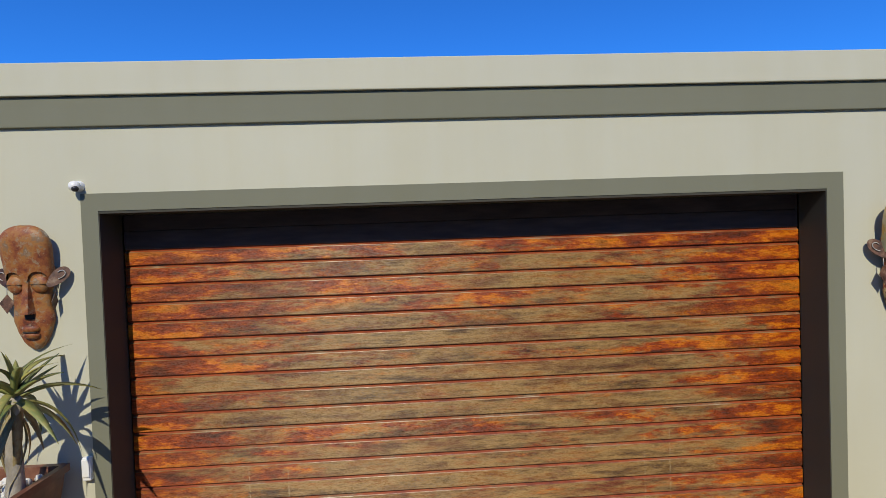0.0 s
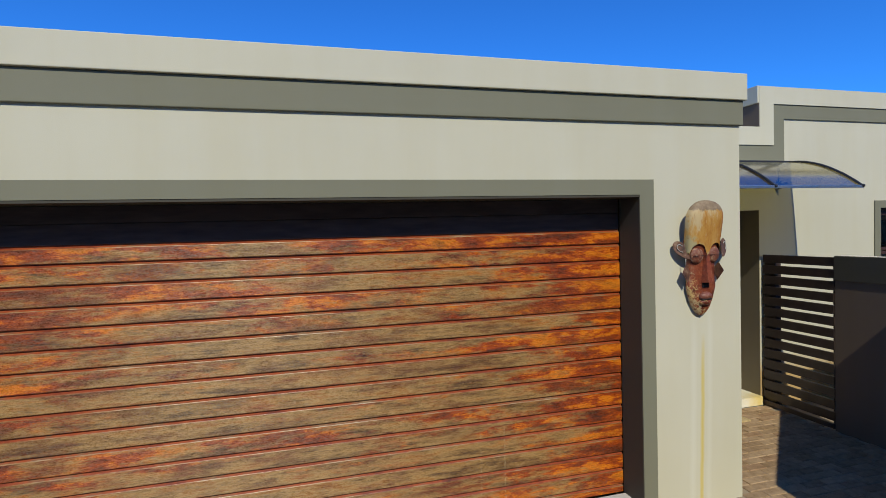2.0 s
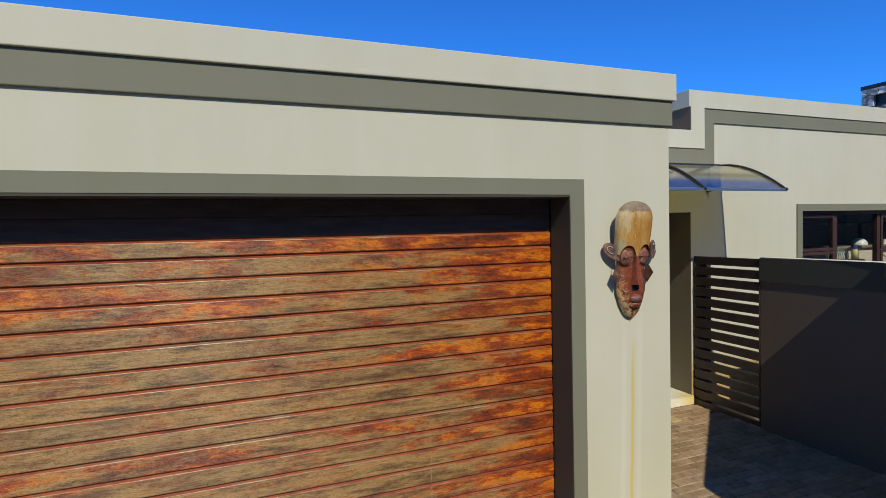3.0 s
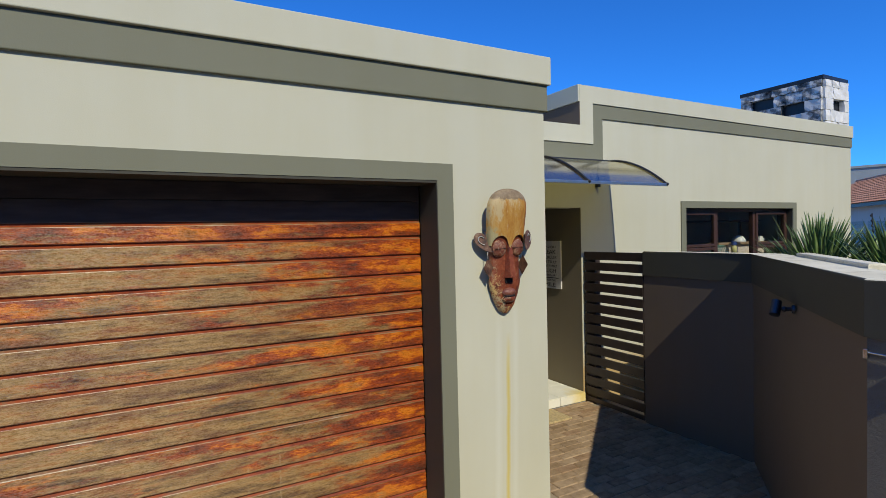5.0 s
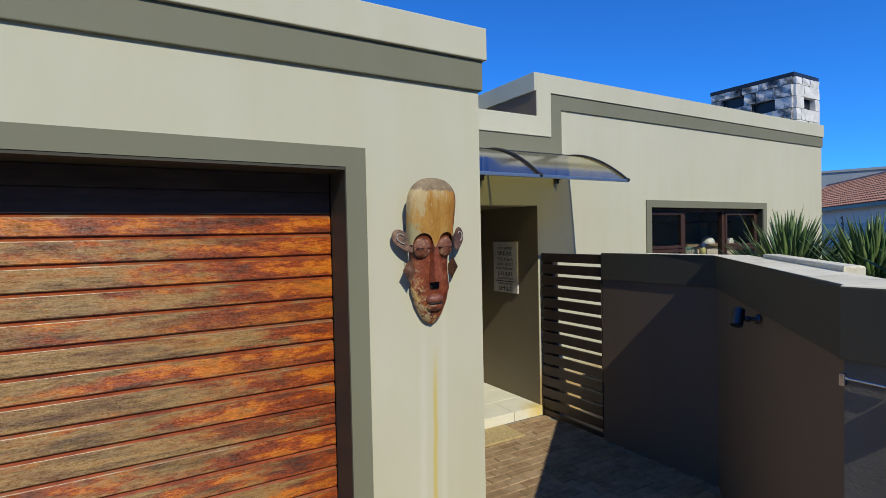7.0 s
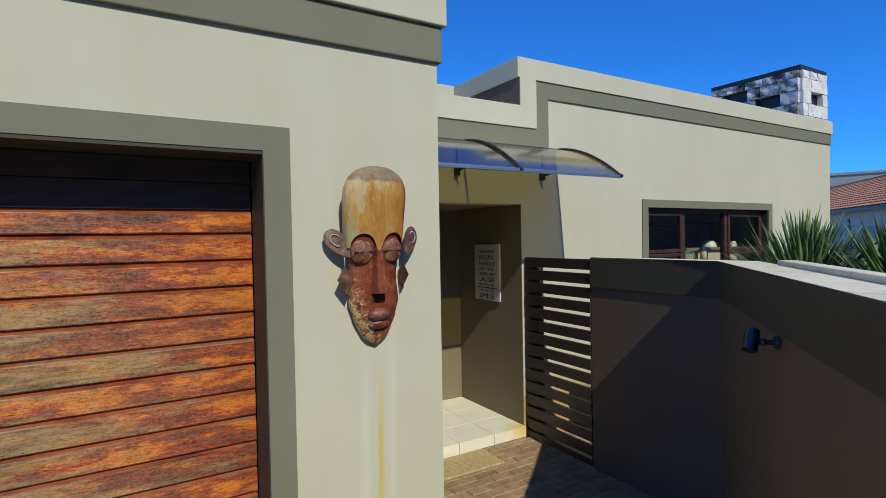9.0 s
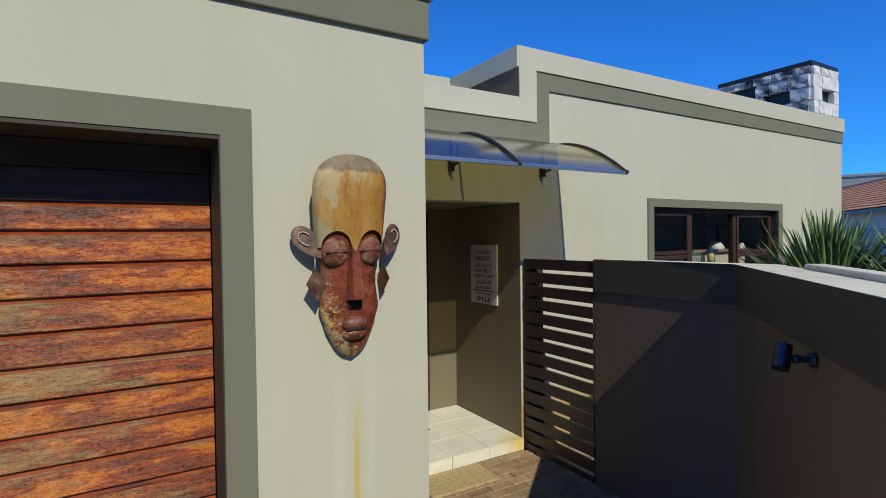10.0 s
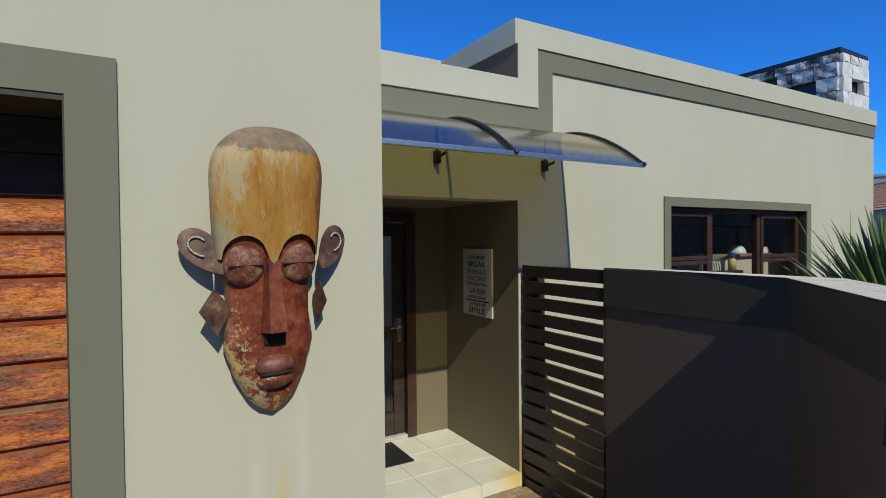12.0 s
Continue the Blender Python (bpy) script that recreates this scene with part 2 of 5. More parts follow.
def tile_material():
    """Cream tile with a yellow mineral stain round the outer corner of the step."""
    m, p, n, l = material("cream_porch_tile", 0.35)
    base = ramp(n, l, noise_node(n, l, 5, 6, offset=True), [(0.3, (0.74, 0.72, 0.59)), (0.7, (0.84, 0.82, 0.69))])
    geo, far = n.new("ShaderNodeNewGeometry"), n.new("ShaderNodeVectorMath")
    far.operation = "DISTANCE"
    far.inputs[1].default_value = (5.46, 5.42, -0.25)
    l.new(geo.outputs["Position"], far.inputs[0])
    edge = n.new("ShaderNodeMath")
    edge.operation = "MULTIPLY_ADD"
    edge.inputs[1].default_value = 0.35
    l.new(noise_node(n, l, 9, 5), edge.inputs[0])
    l.new(far.outputs["Value"], edge.inputs[2])
    base = mix(n, l, ramp(n, l, edge.outputs[0], [(0.22, (0.75, 0.75, 0.75)), (0.46, (0, 0, 0))]), base, (0.72, 0.53, 0.08))
    l.new(base, p.inputs["Base Color"])
    return m


M_TILE = tile_material()
M_GROUT = plain("grey_grout", (0.34, 0.32, 0.27), 0.9, 0.0, 0.1, 30)
M_MAT = plain("coir_doormat", (0.46, 0.35, 0.17), 0.95, 0.0, 0.25, 40, relief=0.004)
M_INSIDE = plain("dim_room_paint", (0.60, 0.50, 0.41), 0.8, 0.0, 0.1, 3)
M_CONCRETE = plain("pale_concrete", (0.50, 0.49, 0.45), 0.85, 0.0, 0.15, 6, relief=0.002)


def paver_material():
    m, p, n, l = material("worn_brick_paver", 0.9, spec=0.12)
    oi = n.new("ShaderNodeObjectInfo")
    own = ramp(n, l, oi.outputs["Random"], [(0.0, (0.30, 0.205, 0.115)), (0.35, (0.37, 0.26, 0.150)), (0.7, (0.42, 0.30, 0.180)), (1.0, (0.32, 0.205, 0.115))])
    dirt = ramp(n, l, noise_node(n, l, 14, 7, 0.65, coord="Object", offset=True), [(0.3, (0.55, 0.52, 0.48)), (0.6, (1, 1, 1))])
    l.new(mix(n, l, 0.8, own, dirt, "MULTIPLY"), p.inputs["Base Color"])
    bump(n, l, p, noise_node(n, l, 70, 5), 0.5, 0.003)
    return m


M_PAVER = paver_material()
M_SAND = plain("paving_sand", (0.30, 0.235, 0.15), 0.95, 0.0, 0.25, 6, relief=0.003)


def canopy_material():
    """Bronze-tinted polycarbonate, part clear, with a glossy face."""
    m, p, n, l = material("bronze_polycarbonate", 0.12)
    out = n["Material Output"]
    clear, gloss, body = n.new("ShaderNodeBsdfTransparent"), n.new("ShaderNodeBsdfGlossy"), n.new("ShaderNodeBsdfTranslucent")
    clear.inputs[0].default_value = (1.0, 0.84, 0.26, 1)
    body.inputs[0].default_value = (0.26, 0.23, 0.13, 1)
    gloss.inputs["Roughness"].default_value = 0.17
    a, b = n.new("ShaderNodeMixShader"), n.new("ShaderNodeMixShader")
    a.inputs[0].default_value, b.inputs[0].default_value = 0.30, 0.68
    l.new(clear.outputs[0], a.inputs[1])
    l.new(body.outputs[0], a.inputs[2])
    l.new(a.outputs[0], b.inputs[1])
    l.new(gloss.outputs[0], b.inputs[2])
    l.new(b.outputs[0], out.inputs[0])
    return m


def glass_material(name, tint, shine=0.045):
    m, p, n, l = material(name, 0.0)
    out = n["Material Output"]
    clear, gloss, a = n.new("ShaderNodeBsdfTransparent"), n.new("ShaderNodeBsdfGlossy"), n.new("ShaderNodeMixShader")
    clear.inputs[0].default_value = (*tint, 1)
    gloss.inputs["Roughness"].default_value = 0.01
    a.inputs[0].default_value = shine
    l.new(clear.outputs[0], a.inputs[1])
    l.new(gloss.outputs[0], a.inputs[2])
    l.new(a.outputs[0], out.inputs[0])
    return m


M_CANOPY = canopy_material()
M_CLEAR = glass_material("clear_underside", (0.95, 0.95, 0.93), 0.02)
M_GLASS = glass_material("window_glass", (0.85, 0.88, 0.87))
M_FENCE_GLASS = glass_material("pool_fence_glass", (0.80, 0.90, 0.92))


# ---- mesh helpers ----
def box(bm, x0, y0, z0, x1, y1, z1, bevel=0.0, m=None):
    """Adds a box between two corners, its edges bevelled, turned by m."""
    r = bmesh.ops.create_cube(bm, size=1.0)
    vs = r["verts"]
    bmesh.ops.transform(bm, verts=vs, matrix=Matrix.LocRotScale(((x0 + x1) / 2, (y0 + y1) / 2, (z0 + z1) / 2), None, (abs(x1 - x0), abs(y1 - y0), abs(z1 - z0))))
    if bevel:
        es = list({e for v in vs for e in v.link_edges})
        r = bmesh.ops.bevel(bm, geom=es, offset=bevel, segments=2, affect="EDGES", profile=0.5)
        vs = list({v for f in r["faces"] for v in f.verts} | {v for v in vs if v.is_valid})
    if m is not None:
        bmesh.ops.transform(bm, verts=vs, matrix=m)
    return bm


def rod(bm, a, b, r0, r1=None, seg=12):
    """Adds a round bar from a to b."""
    a, b = Vector(a), Vector(b)
    m = Matrix.Translation((a + b) / 2) @ (b - a).to_track_quat("Z", "Y").to_matrix().to_4x4()
    bmesh.ops.create_cone(bm, cap_ends=True, segments=seg, radius1=r0, radius2=r0 if r1 is None else r1, depth=(b - a).length, matrix=m)
    return bm


def ball(bm, at, sx, sy, sz, seg=16, rings=10, m=None):
    mm = Matrix.LocRotScale(at, None, (sx, sy, sz))
    bmesh.ops.create_uvsphere(bm, u_segments=seg, v_segments=rings, radius=1.0, matrix=mm if m is None else m @ mm)
    return bm


def prism(bm, outline, thick, axes=((1, 0, 0), (0, 0, 1), (0, 1, 0)), at=(0, 0, 0)):
    """Adds a plate: a 2D outline along the first two axes, thickened along the third."""
    u, v, w, o = Vector(axes[0]), Vector(axes[1]), Vector(axes[2]), Vector(at)
    front = [bm.verts.new(o + u * x + v * y) for x, y in outline]
    back = [bm.verts.new(o + u * x + v * y + w * thick) for x, y in outline]
    bm.faces.new(front)
    bm.faces.new(back[::-1])
    k = len(outline)
    for i in range(k):
        bm.faces.new((front[i], back[i], back[(i + 1) % k], front[(i + 1) % k]))
    return bm


def mesh_of(name, bm, mats, smooth=False):
    bmesh.ops.recalc_face_normals(bm, faces=bm.faces)
    me = bpy.data.meshes.new(name)
    bm.to_mesh(me)
    bm.free()
    for m in mats if isinstance(mats, (list, tuple)) else [mats]:
        me.materials.append(m)
    if smooth:
        for f in me.polygons:
            f.use_smooth = True
    return me


def part(name, bm, mat, parent=None, label="", smooth=False, at=None):
    ob = new(name, mesh_of(name, bm, mat, smooth))
    if at is not None:
        ob.matrix_basis = at
    if parent is not None:
        ob.parent = parent
    if label:
        ob["label"] = label
    return ob


def thing(name, label, category, at=(0, 0, 0), group="", kind=""):
    e = new(name)
    e.location = at
    e.empty_display_size = 0.1
    return tagged(e, label, category, group, kind)


def B(*a, **k):
    return box(bmesh.new(), *a, **k)


GROUND = -0.33
FRONT, HOUSE = 3.80, 5.47

# ---- ground ----
bm = bmesh.new()
bmesh.ops.create_grid(bm, x_segments=8, y_segments=8, size=400, matrix=Matrix.Translation((0, 0, GROUND - 0.06)))
tagged(part("ground", bm, M_SAND), "sandy brown ground around the house", "ground", kind="structure")

# unseen wall added behind the view to cut low sky light and reflections
sky_block = thing("wall_sky_block", "unseen plain cream wall added to block low sky", "wall", kind="structure")
part("wall", B(-26, -7.4, GROUND - 0.1, 62, -7.0, 6.4), M_WALL, sky_block)
part("parapet_cap", B(-26.05, -7.45, 6.4, 62.05, -6.95, 6.6, 0.01), M_WALL, sky_block)

# ---- garage block ----
garage = thing("wall_garage", "cream plastered garage front with grey bands and parapet", "wall", kind="structure")
X0, X1, TOP = -5.2, 3.553, 3.034
OP0, OP1, OPZ = -2.21, 2.63, 2.10
bm = prism(bmesh.new(), [(X0, GROUND - 0.1), (OP0, GROUND - 0.1), (OP0, OPZ), (OP1, OPZ), (OP1, GROUND - 0.1), (X1, GROUND - 0.1), (X1, 2.9), (X0, 2.9)], 0.24, at=(0, FRONT, 0))
part("front_wall", bm, M_WALL_STAINED, garage)
part("side_wall", B(X1 - 0.24, FRONT + 0.24, GROUND - 0.1, X1, 9.6, 2.9), M_WALL, garage)
part("side_wall", B(X0, FRONT + 0.24, GROUND - 0.1, X0 + 0.24, 9.6, 2.9), M_WALL, garage)
part("back_wall", B(X0 + 0.24, 9.36, GROUND - 0.1, X1 - 0.24, 9.6, 2.9), M_WALL, garage)
tagged(part("ceiling", B(X0 + 0.2, FRONT + 0.2, 2.62, X1 - 0.2, 9.4, 2.72), M_ROOF), "flat screed garage roof slab", "roof", kind="structure")


def ring(x0, y0, x1, y1, z0, z1, out, width, mat, name, label):
    """A band that runs round the four sides of a block, proud of its walls."""
    for a in ((x0 - out, y0 - out, x1 + out, y0 + width), (x0 - out, y1 - width, x1 + out, y1 + out), (x0 - out, y0 + width, x0 + width, y1 - width), (x1 - width, y0 + width, x1 + out, y1 - width)):
        part(name, B(a[0], a[1], z0, a[2], a[3], z1, 0.006), mat, garage, label)


ring(X0, FRONT, X1, 9.6, 2.636, 2.828, 0.022, 0.02, M_BAND, "band", "grey painted band")
ring(X0, FRONT, X1, 9.6, 2.828, TOP, 0.044, 0.25, M_WALL, "parapet_cap", "cream parapet cap")
bm = prism(bmesh.new(), [(OP0 - 0.105, GROUND), (OP0, GROUND), (OP0, OPZ), (OP1, OPZ), (OP1, GROUND), (OP1 + 0.12, GROUND), (OP1 + 0.12, 2.212), (OP0 - 0.105, 2.212)], 0.015, at=(0, FRONT - 0.016, 0))
part("door_surround", bm, M_BAND, garage, "grey raised plaster surround")
# reveal lining, darker than the surround
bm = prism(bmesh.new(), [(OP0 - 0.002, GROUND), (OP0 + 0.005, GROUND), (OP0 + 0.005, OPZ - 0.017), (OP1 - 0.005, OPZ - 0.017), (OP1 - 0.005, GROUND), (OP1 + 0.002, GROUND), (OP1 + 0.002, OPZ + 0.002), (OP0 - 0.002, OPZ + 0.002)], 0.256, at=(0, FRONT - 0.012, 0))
part("reveal", bm, M_REVEAL, garage, "charcoal reveal")
part("threshold", B(OP0, FRONT - 0.05, GROUND - 0.05, OP1, FRONT + 0.23, -0.268, 0.008), M_CONCRETE, garage, "pale concrete threshold")

# ---- garage door ----
DOOR_Y, JOINT, BOARD = 4.045, 1.735, 0.1289
gdoor = thing("garage_door", "closed sectional garage door of worn varnished horizontal boards", "garage door", (0.21, DOOR_Y, 0))


def board_mesh(length, h):
    """One board: flat face, rounded arris, a sloping red shelf above it and a shadow groove under the next board."""
    outline = [(0.0, 0.005), (0.0, h - 0.0235), (0.0012, h - 0.0205), (0.0042, h - 0.0185), (0.0155, h - 0.0085), (0.0165, h - 0.001), (0.026, h - 0.001), (0.026, 0.0), (0.0045, 0.0)]
    bm = bmesh.new()
    cols = [[bm.verts.new((length * (k / 4 - 0.5), y, z)) for y, z in outline] for k in range(5)]
    bm.faces.new(cols[0])
    bm.faces.new(cols[-1][::-1])
    for a, b in zip(cols, cols[1:]):
        for i in range(len(a)):
            j = (i + 1) % len(a)
            f = bm.faces.new((a[i], b[i], b[j], a[j]))
            f.material_index = 2 if i in (1, 2) else 1 if i in (3, 4) else 0
            f.smooth = i in (1, 2)
    return mesh_of("board", bm, [M_BOARD, M_EDGE, M_ARRIS])


# board joints from the lintel down to the threshold
joints = [JOINT + 0.111, JOINT] + [JOINT - BOARD * k for k in range(1, 16)] + [-0.268]
boards = {}
for top, low in zip(joints, joints[1:]):
    h = round(top - low, 4)
    if h not in boards:
        boards[h] = board_mesh(4.82, h)
    ob = new("board", boards[h])
    ob.parent = gdoor
    ob.location = (0, random.uniform(-0.0015, 0.0015), low)
# top boards, with the lintel's shade put into their colour
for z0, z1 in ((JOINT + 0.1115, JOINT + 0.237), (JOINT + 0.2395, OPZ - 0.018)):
    part("header_board", B(-2.41, 0.003, z0, 2.41, 0.0255, z1, 0.003), M_LINTEL_SHADE, gdoor, "timber header board with lintel shade in its colour")
part("backing", B(-2.41, 0.0255, GROUND + 0.06, 2.41, 0.05, OPZ - 0.018), M_DARKWOOD, gdoor)

# ---- house block ----
HX0, HX1, HL, REC = 5.49, 12.0, 3.56, 5.495
house = thing("wall_house", "cream plastered flat-roofed house front with stepped grey band", "wall", kind="structure")
W0, W1, WZ0, WZ1 = 7.43, 10.10, 0.95, 2.02


def holed_wall(x0, x1, z0, z1, hx0, hx1, hz0, hz1, y0, y1):
    """A wall slab with one rectangular opening through it."""
    bm = bmesh.new()
    outer, inner = ((x0, z0), (x1, z0), (x1, z1), (x0, z1)), ((hx0, hz0), (hx1, hz0), (hx1, hz1), (hx0, hz1))
    v = {(k, i, y): bm.verts.new((p[i][0], y, p[i][1])) for k, p in enumerate((outer, inner)) for i in range(4) for y in (y0, y1)}
    for i in range(4):
        j = (i + 1) % 4
        for y in (y0, y1):
            bm.faces.new((v[0, i, y], v[0, j, y], v[1, j, y], v[1, i, y]))
        for k in (0, 1):
            bm.faces.new((v[k, i, y0], v[k, j, y0], v[k, j, y1], v[k, i, y1]))
    return bm


part("front_wall", holed_wall(REC, HX1, GROUND - 0.1, 3.3, W0, W1, WZ0, WZ1, HOUSE, HOUSE + 0.24), M_WALL_SPLASHED, house)
part("porch_lintel", B(HL, HOUSE, 2.02, REC, HOUSE + 0.24, 2.9), M_WALL, house)
part("side_wall", B(HX1 - 0.24, HOUSE + 0.24, GROUND - 0.1, HX1, 11.0, 3.3), M_WALL, house)
# the dark colour stands for the shade below the parapet cap
part("side_wall", B(HX0, HOUSE + 0.24, 2.86, HX0 + 0.24, 11.0, 3.3), M_DARK, house, "upper side wall with cap shade put into its taupe colour")
part("back_wall", B(HL, 11.0, GROUND - 0.1, HX1, 11.24, 3.3), M_WALL, house)
tagged(part("ceiling", B(HX0 + 0.2, HOUSE + 0.2, 2.95, HX1 - 0.2, 11.0, 3.1), M_ROOF), "flat roof slab of the house", "roof", kind="structure")
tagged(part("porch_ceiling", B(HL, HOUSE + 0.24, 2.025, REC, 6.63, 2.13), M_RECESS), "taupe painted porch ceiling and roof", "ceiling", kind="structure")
# stepped parapet cap and band
cap = bmesh.new()
Y0, Y1 = HOUSE - 0.032, HOUSE + 0.25
prism(cap, [(HL, 2.793), (5.69, 2.793), (5.69, 3.285), (HX1 + 0.02, 3.285), (HX1 + 0.02, 3.49), (HX0 - 0.01, 3.49), (HX0 - 0.01, 3.008), (HL, 3.008)], Y1 - Y0, at=(0, Y0, 0))
part("parapet_cap", cap, M_WALL, house, "cream stepped parapet cap")
part("parapet_cap", B(HX0 - 0.034, Y0 + 0.004, 3.29, HX0 + 0.25, 11.2, 3.493, 0.004), M_WALL, house)
# thin dark sheet that continues the painted shade to the front corner
part("side_shade_panel", B(HX0 - 0.018, Y0 + 0.004, 3.012, HX0 - 0.0105, 6.63, 3.288), M_DARK, house, "dark sheet standing in for shade on the upper block side")
part("parapet_cap", B(HX1 - 0.25, Y1, 3.29, HX1 + 0.02, 11.2, 3.49, 0.006), M_WALL, house)
band = bmesh.new()
prism(band, [(HL, 2.60), (5.86, 2.60), (5.86, 3.115), (HX1 + 0.008, 3.115), (HX1 + 0.008, 3.284), (5.691, 3.284), (5.691, 2.792), (HL, 2.792)], 0.018, at=(0, HOUSE - 0.018, 0))
part("band", band, M_BAND, house, "grey stepped painted band")
part("porch_back_parapet", B(HL, 6.63, 2.0, HX0 - 0.036, 6.87, 3.50, 0.006), M_WALL, house)
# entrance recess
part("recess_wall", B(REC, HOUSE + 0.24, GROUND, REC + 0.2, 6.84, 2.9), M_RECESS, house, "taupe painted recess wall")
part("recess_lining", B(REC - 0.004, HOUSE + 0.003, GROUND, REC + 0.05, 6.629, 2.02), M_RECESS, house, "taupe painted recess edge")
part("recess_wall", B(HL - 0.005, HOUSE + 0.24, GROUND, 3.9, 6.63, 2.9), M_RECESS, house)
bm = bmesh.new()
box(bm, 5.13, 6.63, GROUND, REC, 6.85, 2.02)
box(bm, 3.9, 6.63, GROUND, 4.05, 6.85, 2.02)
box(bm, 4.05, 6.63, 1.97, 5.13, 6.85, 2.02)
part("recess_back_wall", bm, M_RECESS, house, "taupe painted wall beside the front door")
# porch slab with tiles
porch = thing("porch_floor", "raised porch step of square cream tiles", "step", kind="structure")
PZ, PY = -0.222, 5.43
part("slab", B(3.9, PY + 0.012, GROUND - 0.05, REC - 0.004, 6.63, PZ - 0.010), M_GROUT, porch)
TS = 0.40
tile = mesh_of("tile", B(-TS / 2 + 0.002, -TS / 2 + 0.002, -0.010, TS / 2 - 0.002, TS / 2 - 0.002, 0, 0.002), M_TILE)
for i in range(4):
    for j in range(3):
        ob = new("tile", tile)
        ob.parent = porch
        ob.location = (REC - 0.006 - TS * (i + 0.5), PY + TS * (j + 0.5), PZ + random.uniform(-0.0006, 0.0006))
riser = mesh_of("riser_tile", B(-TS / 2 + 0.002, 0, GROUND - PZ + 0.004, TS / 2 - 0.002, 0.011, -0.011, 0.002), M_TILE)
for i in range(4):
    ob = new("riser_tile", riser)
    ob.parent = porch
    ob.location = (REC - 0.006 - TS * (i + 0.5), PY, PZ)

# front door
door = thing("door_1", "dark stained timber front door with a glazed leaf", "door", (4.59, 6.64, 0), kind="structure")
bm = bmesh.new()
for x0, x1 in ((0.44, 0.54), (-0.54, -0.44)):
    box(bm, x0, -0.035, PZ, x1, 0.08, 1.97, 0.008)
box(bm, -0.44, -0.035, 1.87, 0.44, 0.08, 1.97, 0.008)
part("door_frame", bm, M_BROWNFRAME, door)
part("threshold", B(-0.44, -0.03, PZ, 0.44, 0.10, PZ + 0.035, 0.006), M_CONCRETE, door, "pale concrete threshold")
bm = bmesh.new()
for x0, x1 in ((0.32, 0.435), (-0.435, -0.32)):
    box(bm, x0, 0.02, PZ + 0.04, x1, 0.06, 1.865, 0.006)
for z0, z1 in ((PZ + 0.04, PZ + 0.26), (0.75, 0.87), (1.74, 1.865)):
    box(bm, -0.32, 0.02, z0, 0.32, 0.06, z1, 0.006)
leaf = part("leaf", bm, M_DARKWOOD, door)
part("pane", B(-0.32, 0.036, PZ + 0.26, 0.32, 0.044, 1.74), M_GLASS, leaf).visible_shadow = False
bm = bmesh.new()
box(bm, 0.36, 0.012, 0.72, 0.40, 0.02, 0.94, 0.003)
rod(bm, (0.38, 0.015, 0.86), (0.38, -0.03, 0.86), 0.008)
rod(bm, (0.385, -0.03, 0.86), (0.26, -0.03, 0.86), 0.008)
part("door_handle", bm, M_STEEL, leaf, "brushed steel lever handle")

# hall and kitchen rooms behind the openings
tagged(part("room_hall", B(3.9, 8.6, GROUND, 5.6, 8.7, 2.3), M_INSIDE), "dim back wall of the entrance hall", "wall", kind="structure")
tagged(part("floor_hall", B(3.9, 6.86, GROUND, 5.6, 8.6, PZ - 0.01), M_INSIDE), "dim floor of the entrance hall", "floor", kind="structure")
tagged(part("wall_room", B(REC + 0.2, 7.6, GROUND, HX1 - 0.24, 7.7, 2.95), M_INSIDE), "dim back wall of the kitchen", "wall", kind="structure")
tagged(part("wall_room", B(REC + 0.2, HOUSE + 0.24, GROUND, REC + 0.3, 9.2, 2.95), M_INSIDE), "dim side wall of the kitchen", "wall", kind="structure")
tagged(part("floor_room", B(REC + 0.3, HOUSE + 0.24, GROUND, HX1 - 0.24, 9.2, -0.2), M_INSIDE), "dim floor of the kitchen", "floor", kind="structure")

# kitchen window
win = thing("window_1", "brown timber casement window with a grey plaster surround", "window", (0, HOUSE, 0), kind="structure")
bm = prism(bmesh.new(), [(W0 - 0.10, WZ0 - 0.06), (W0, WZ0 - 0.06), (W0, WZ1), (W1, WZ1), (W1, WZ0 - 0.06), (W1 + 0.10, WZ0 - 0.06), (W1 + 0.10, WZ1 + 0.095), (W0 - 0.10, WZ1 + 0.095)], 0.015, at=(0, -0.016, 0))
part("surround", bm, M_BAND, win, "grey raised plaster surround")
part("window_sill", B(W0 - 0.1, -0.05, WZ0 - 0.06, W1 + 0.1, 0.10, WZ0, 0.008), M_CONCRETE, win)
bm = bmesh.new()
FY0, FY1 = 0.085, 0.15
box(bm, W0 + 0.005, FY0, WZ0, W0 + 0.05, FY1, WZ1 - 0.005, 0.004)
box(bm, W1 - 0.05, FY0, WZ0, W1 - 0.005, FY1, WZ1 - 0.005, 0.004)
box(bm, W0 + 0.05, FY0, WZ1 - 0.05, W1 - 0.05, FY1, WZ1 - 0.005, 0.004)
box(bm, W0 + 0.05, FY0, WZ0, W1 - 0.05, FY1, WZ0 + 0.05, 0.004)
for x in (8.24, 9.19):
    box(bm, x - 0.035, FY0, WZ0 + 0.05, x + 0.035, FY1, WZ1 - 0.05, 0.004)
part("window_frame", bm, M_BROWNFRAME, win)


def sash(x0, x1, z0, z1):
    bm = bmesh.new()
    w = 0.042
    box(bm, x0, 0.07, z0, x0 + w, 0.11, z1, 0.005)
    box(bm, x1 - w, 0.07, z0, x1, 0.11, z1, 0.005)
    box(bm, x0 + w, 0.07, z1 - w, x1 - w, 0.11, z1, 0.005)
    box(bm, x0 + w, 0.07, z0, x1 - w, 0.11, z0 + w, 0.005)
    s = part("sash", bm, M_BROWNFRAME, win)
    part("pane", B(x0 + w, 0.088, z0 + w, x1 - w, 0.092, z1 - w), M_GLASS, s).visible_shadow = False


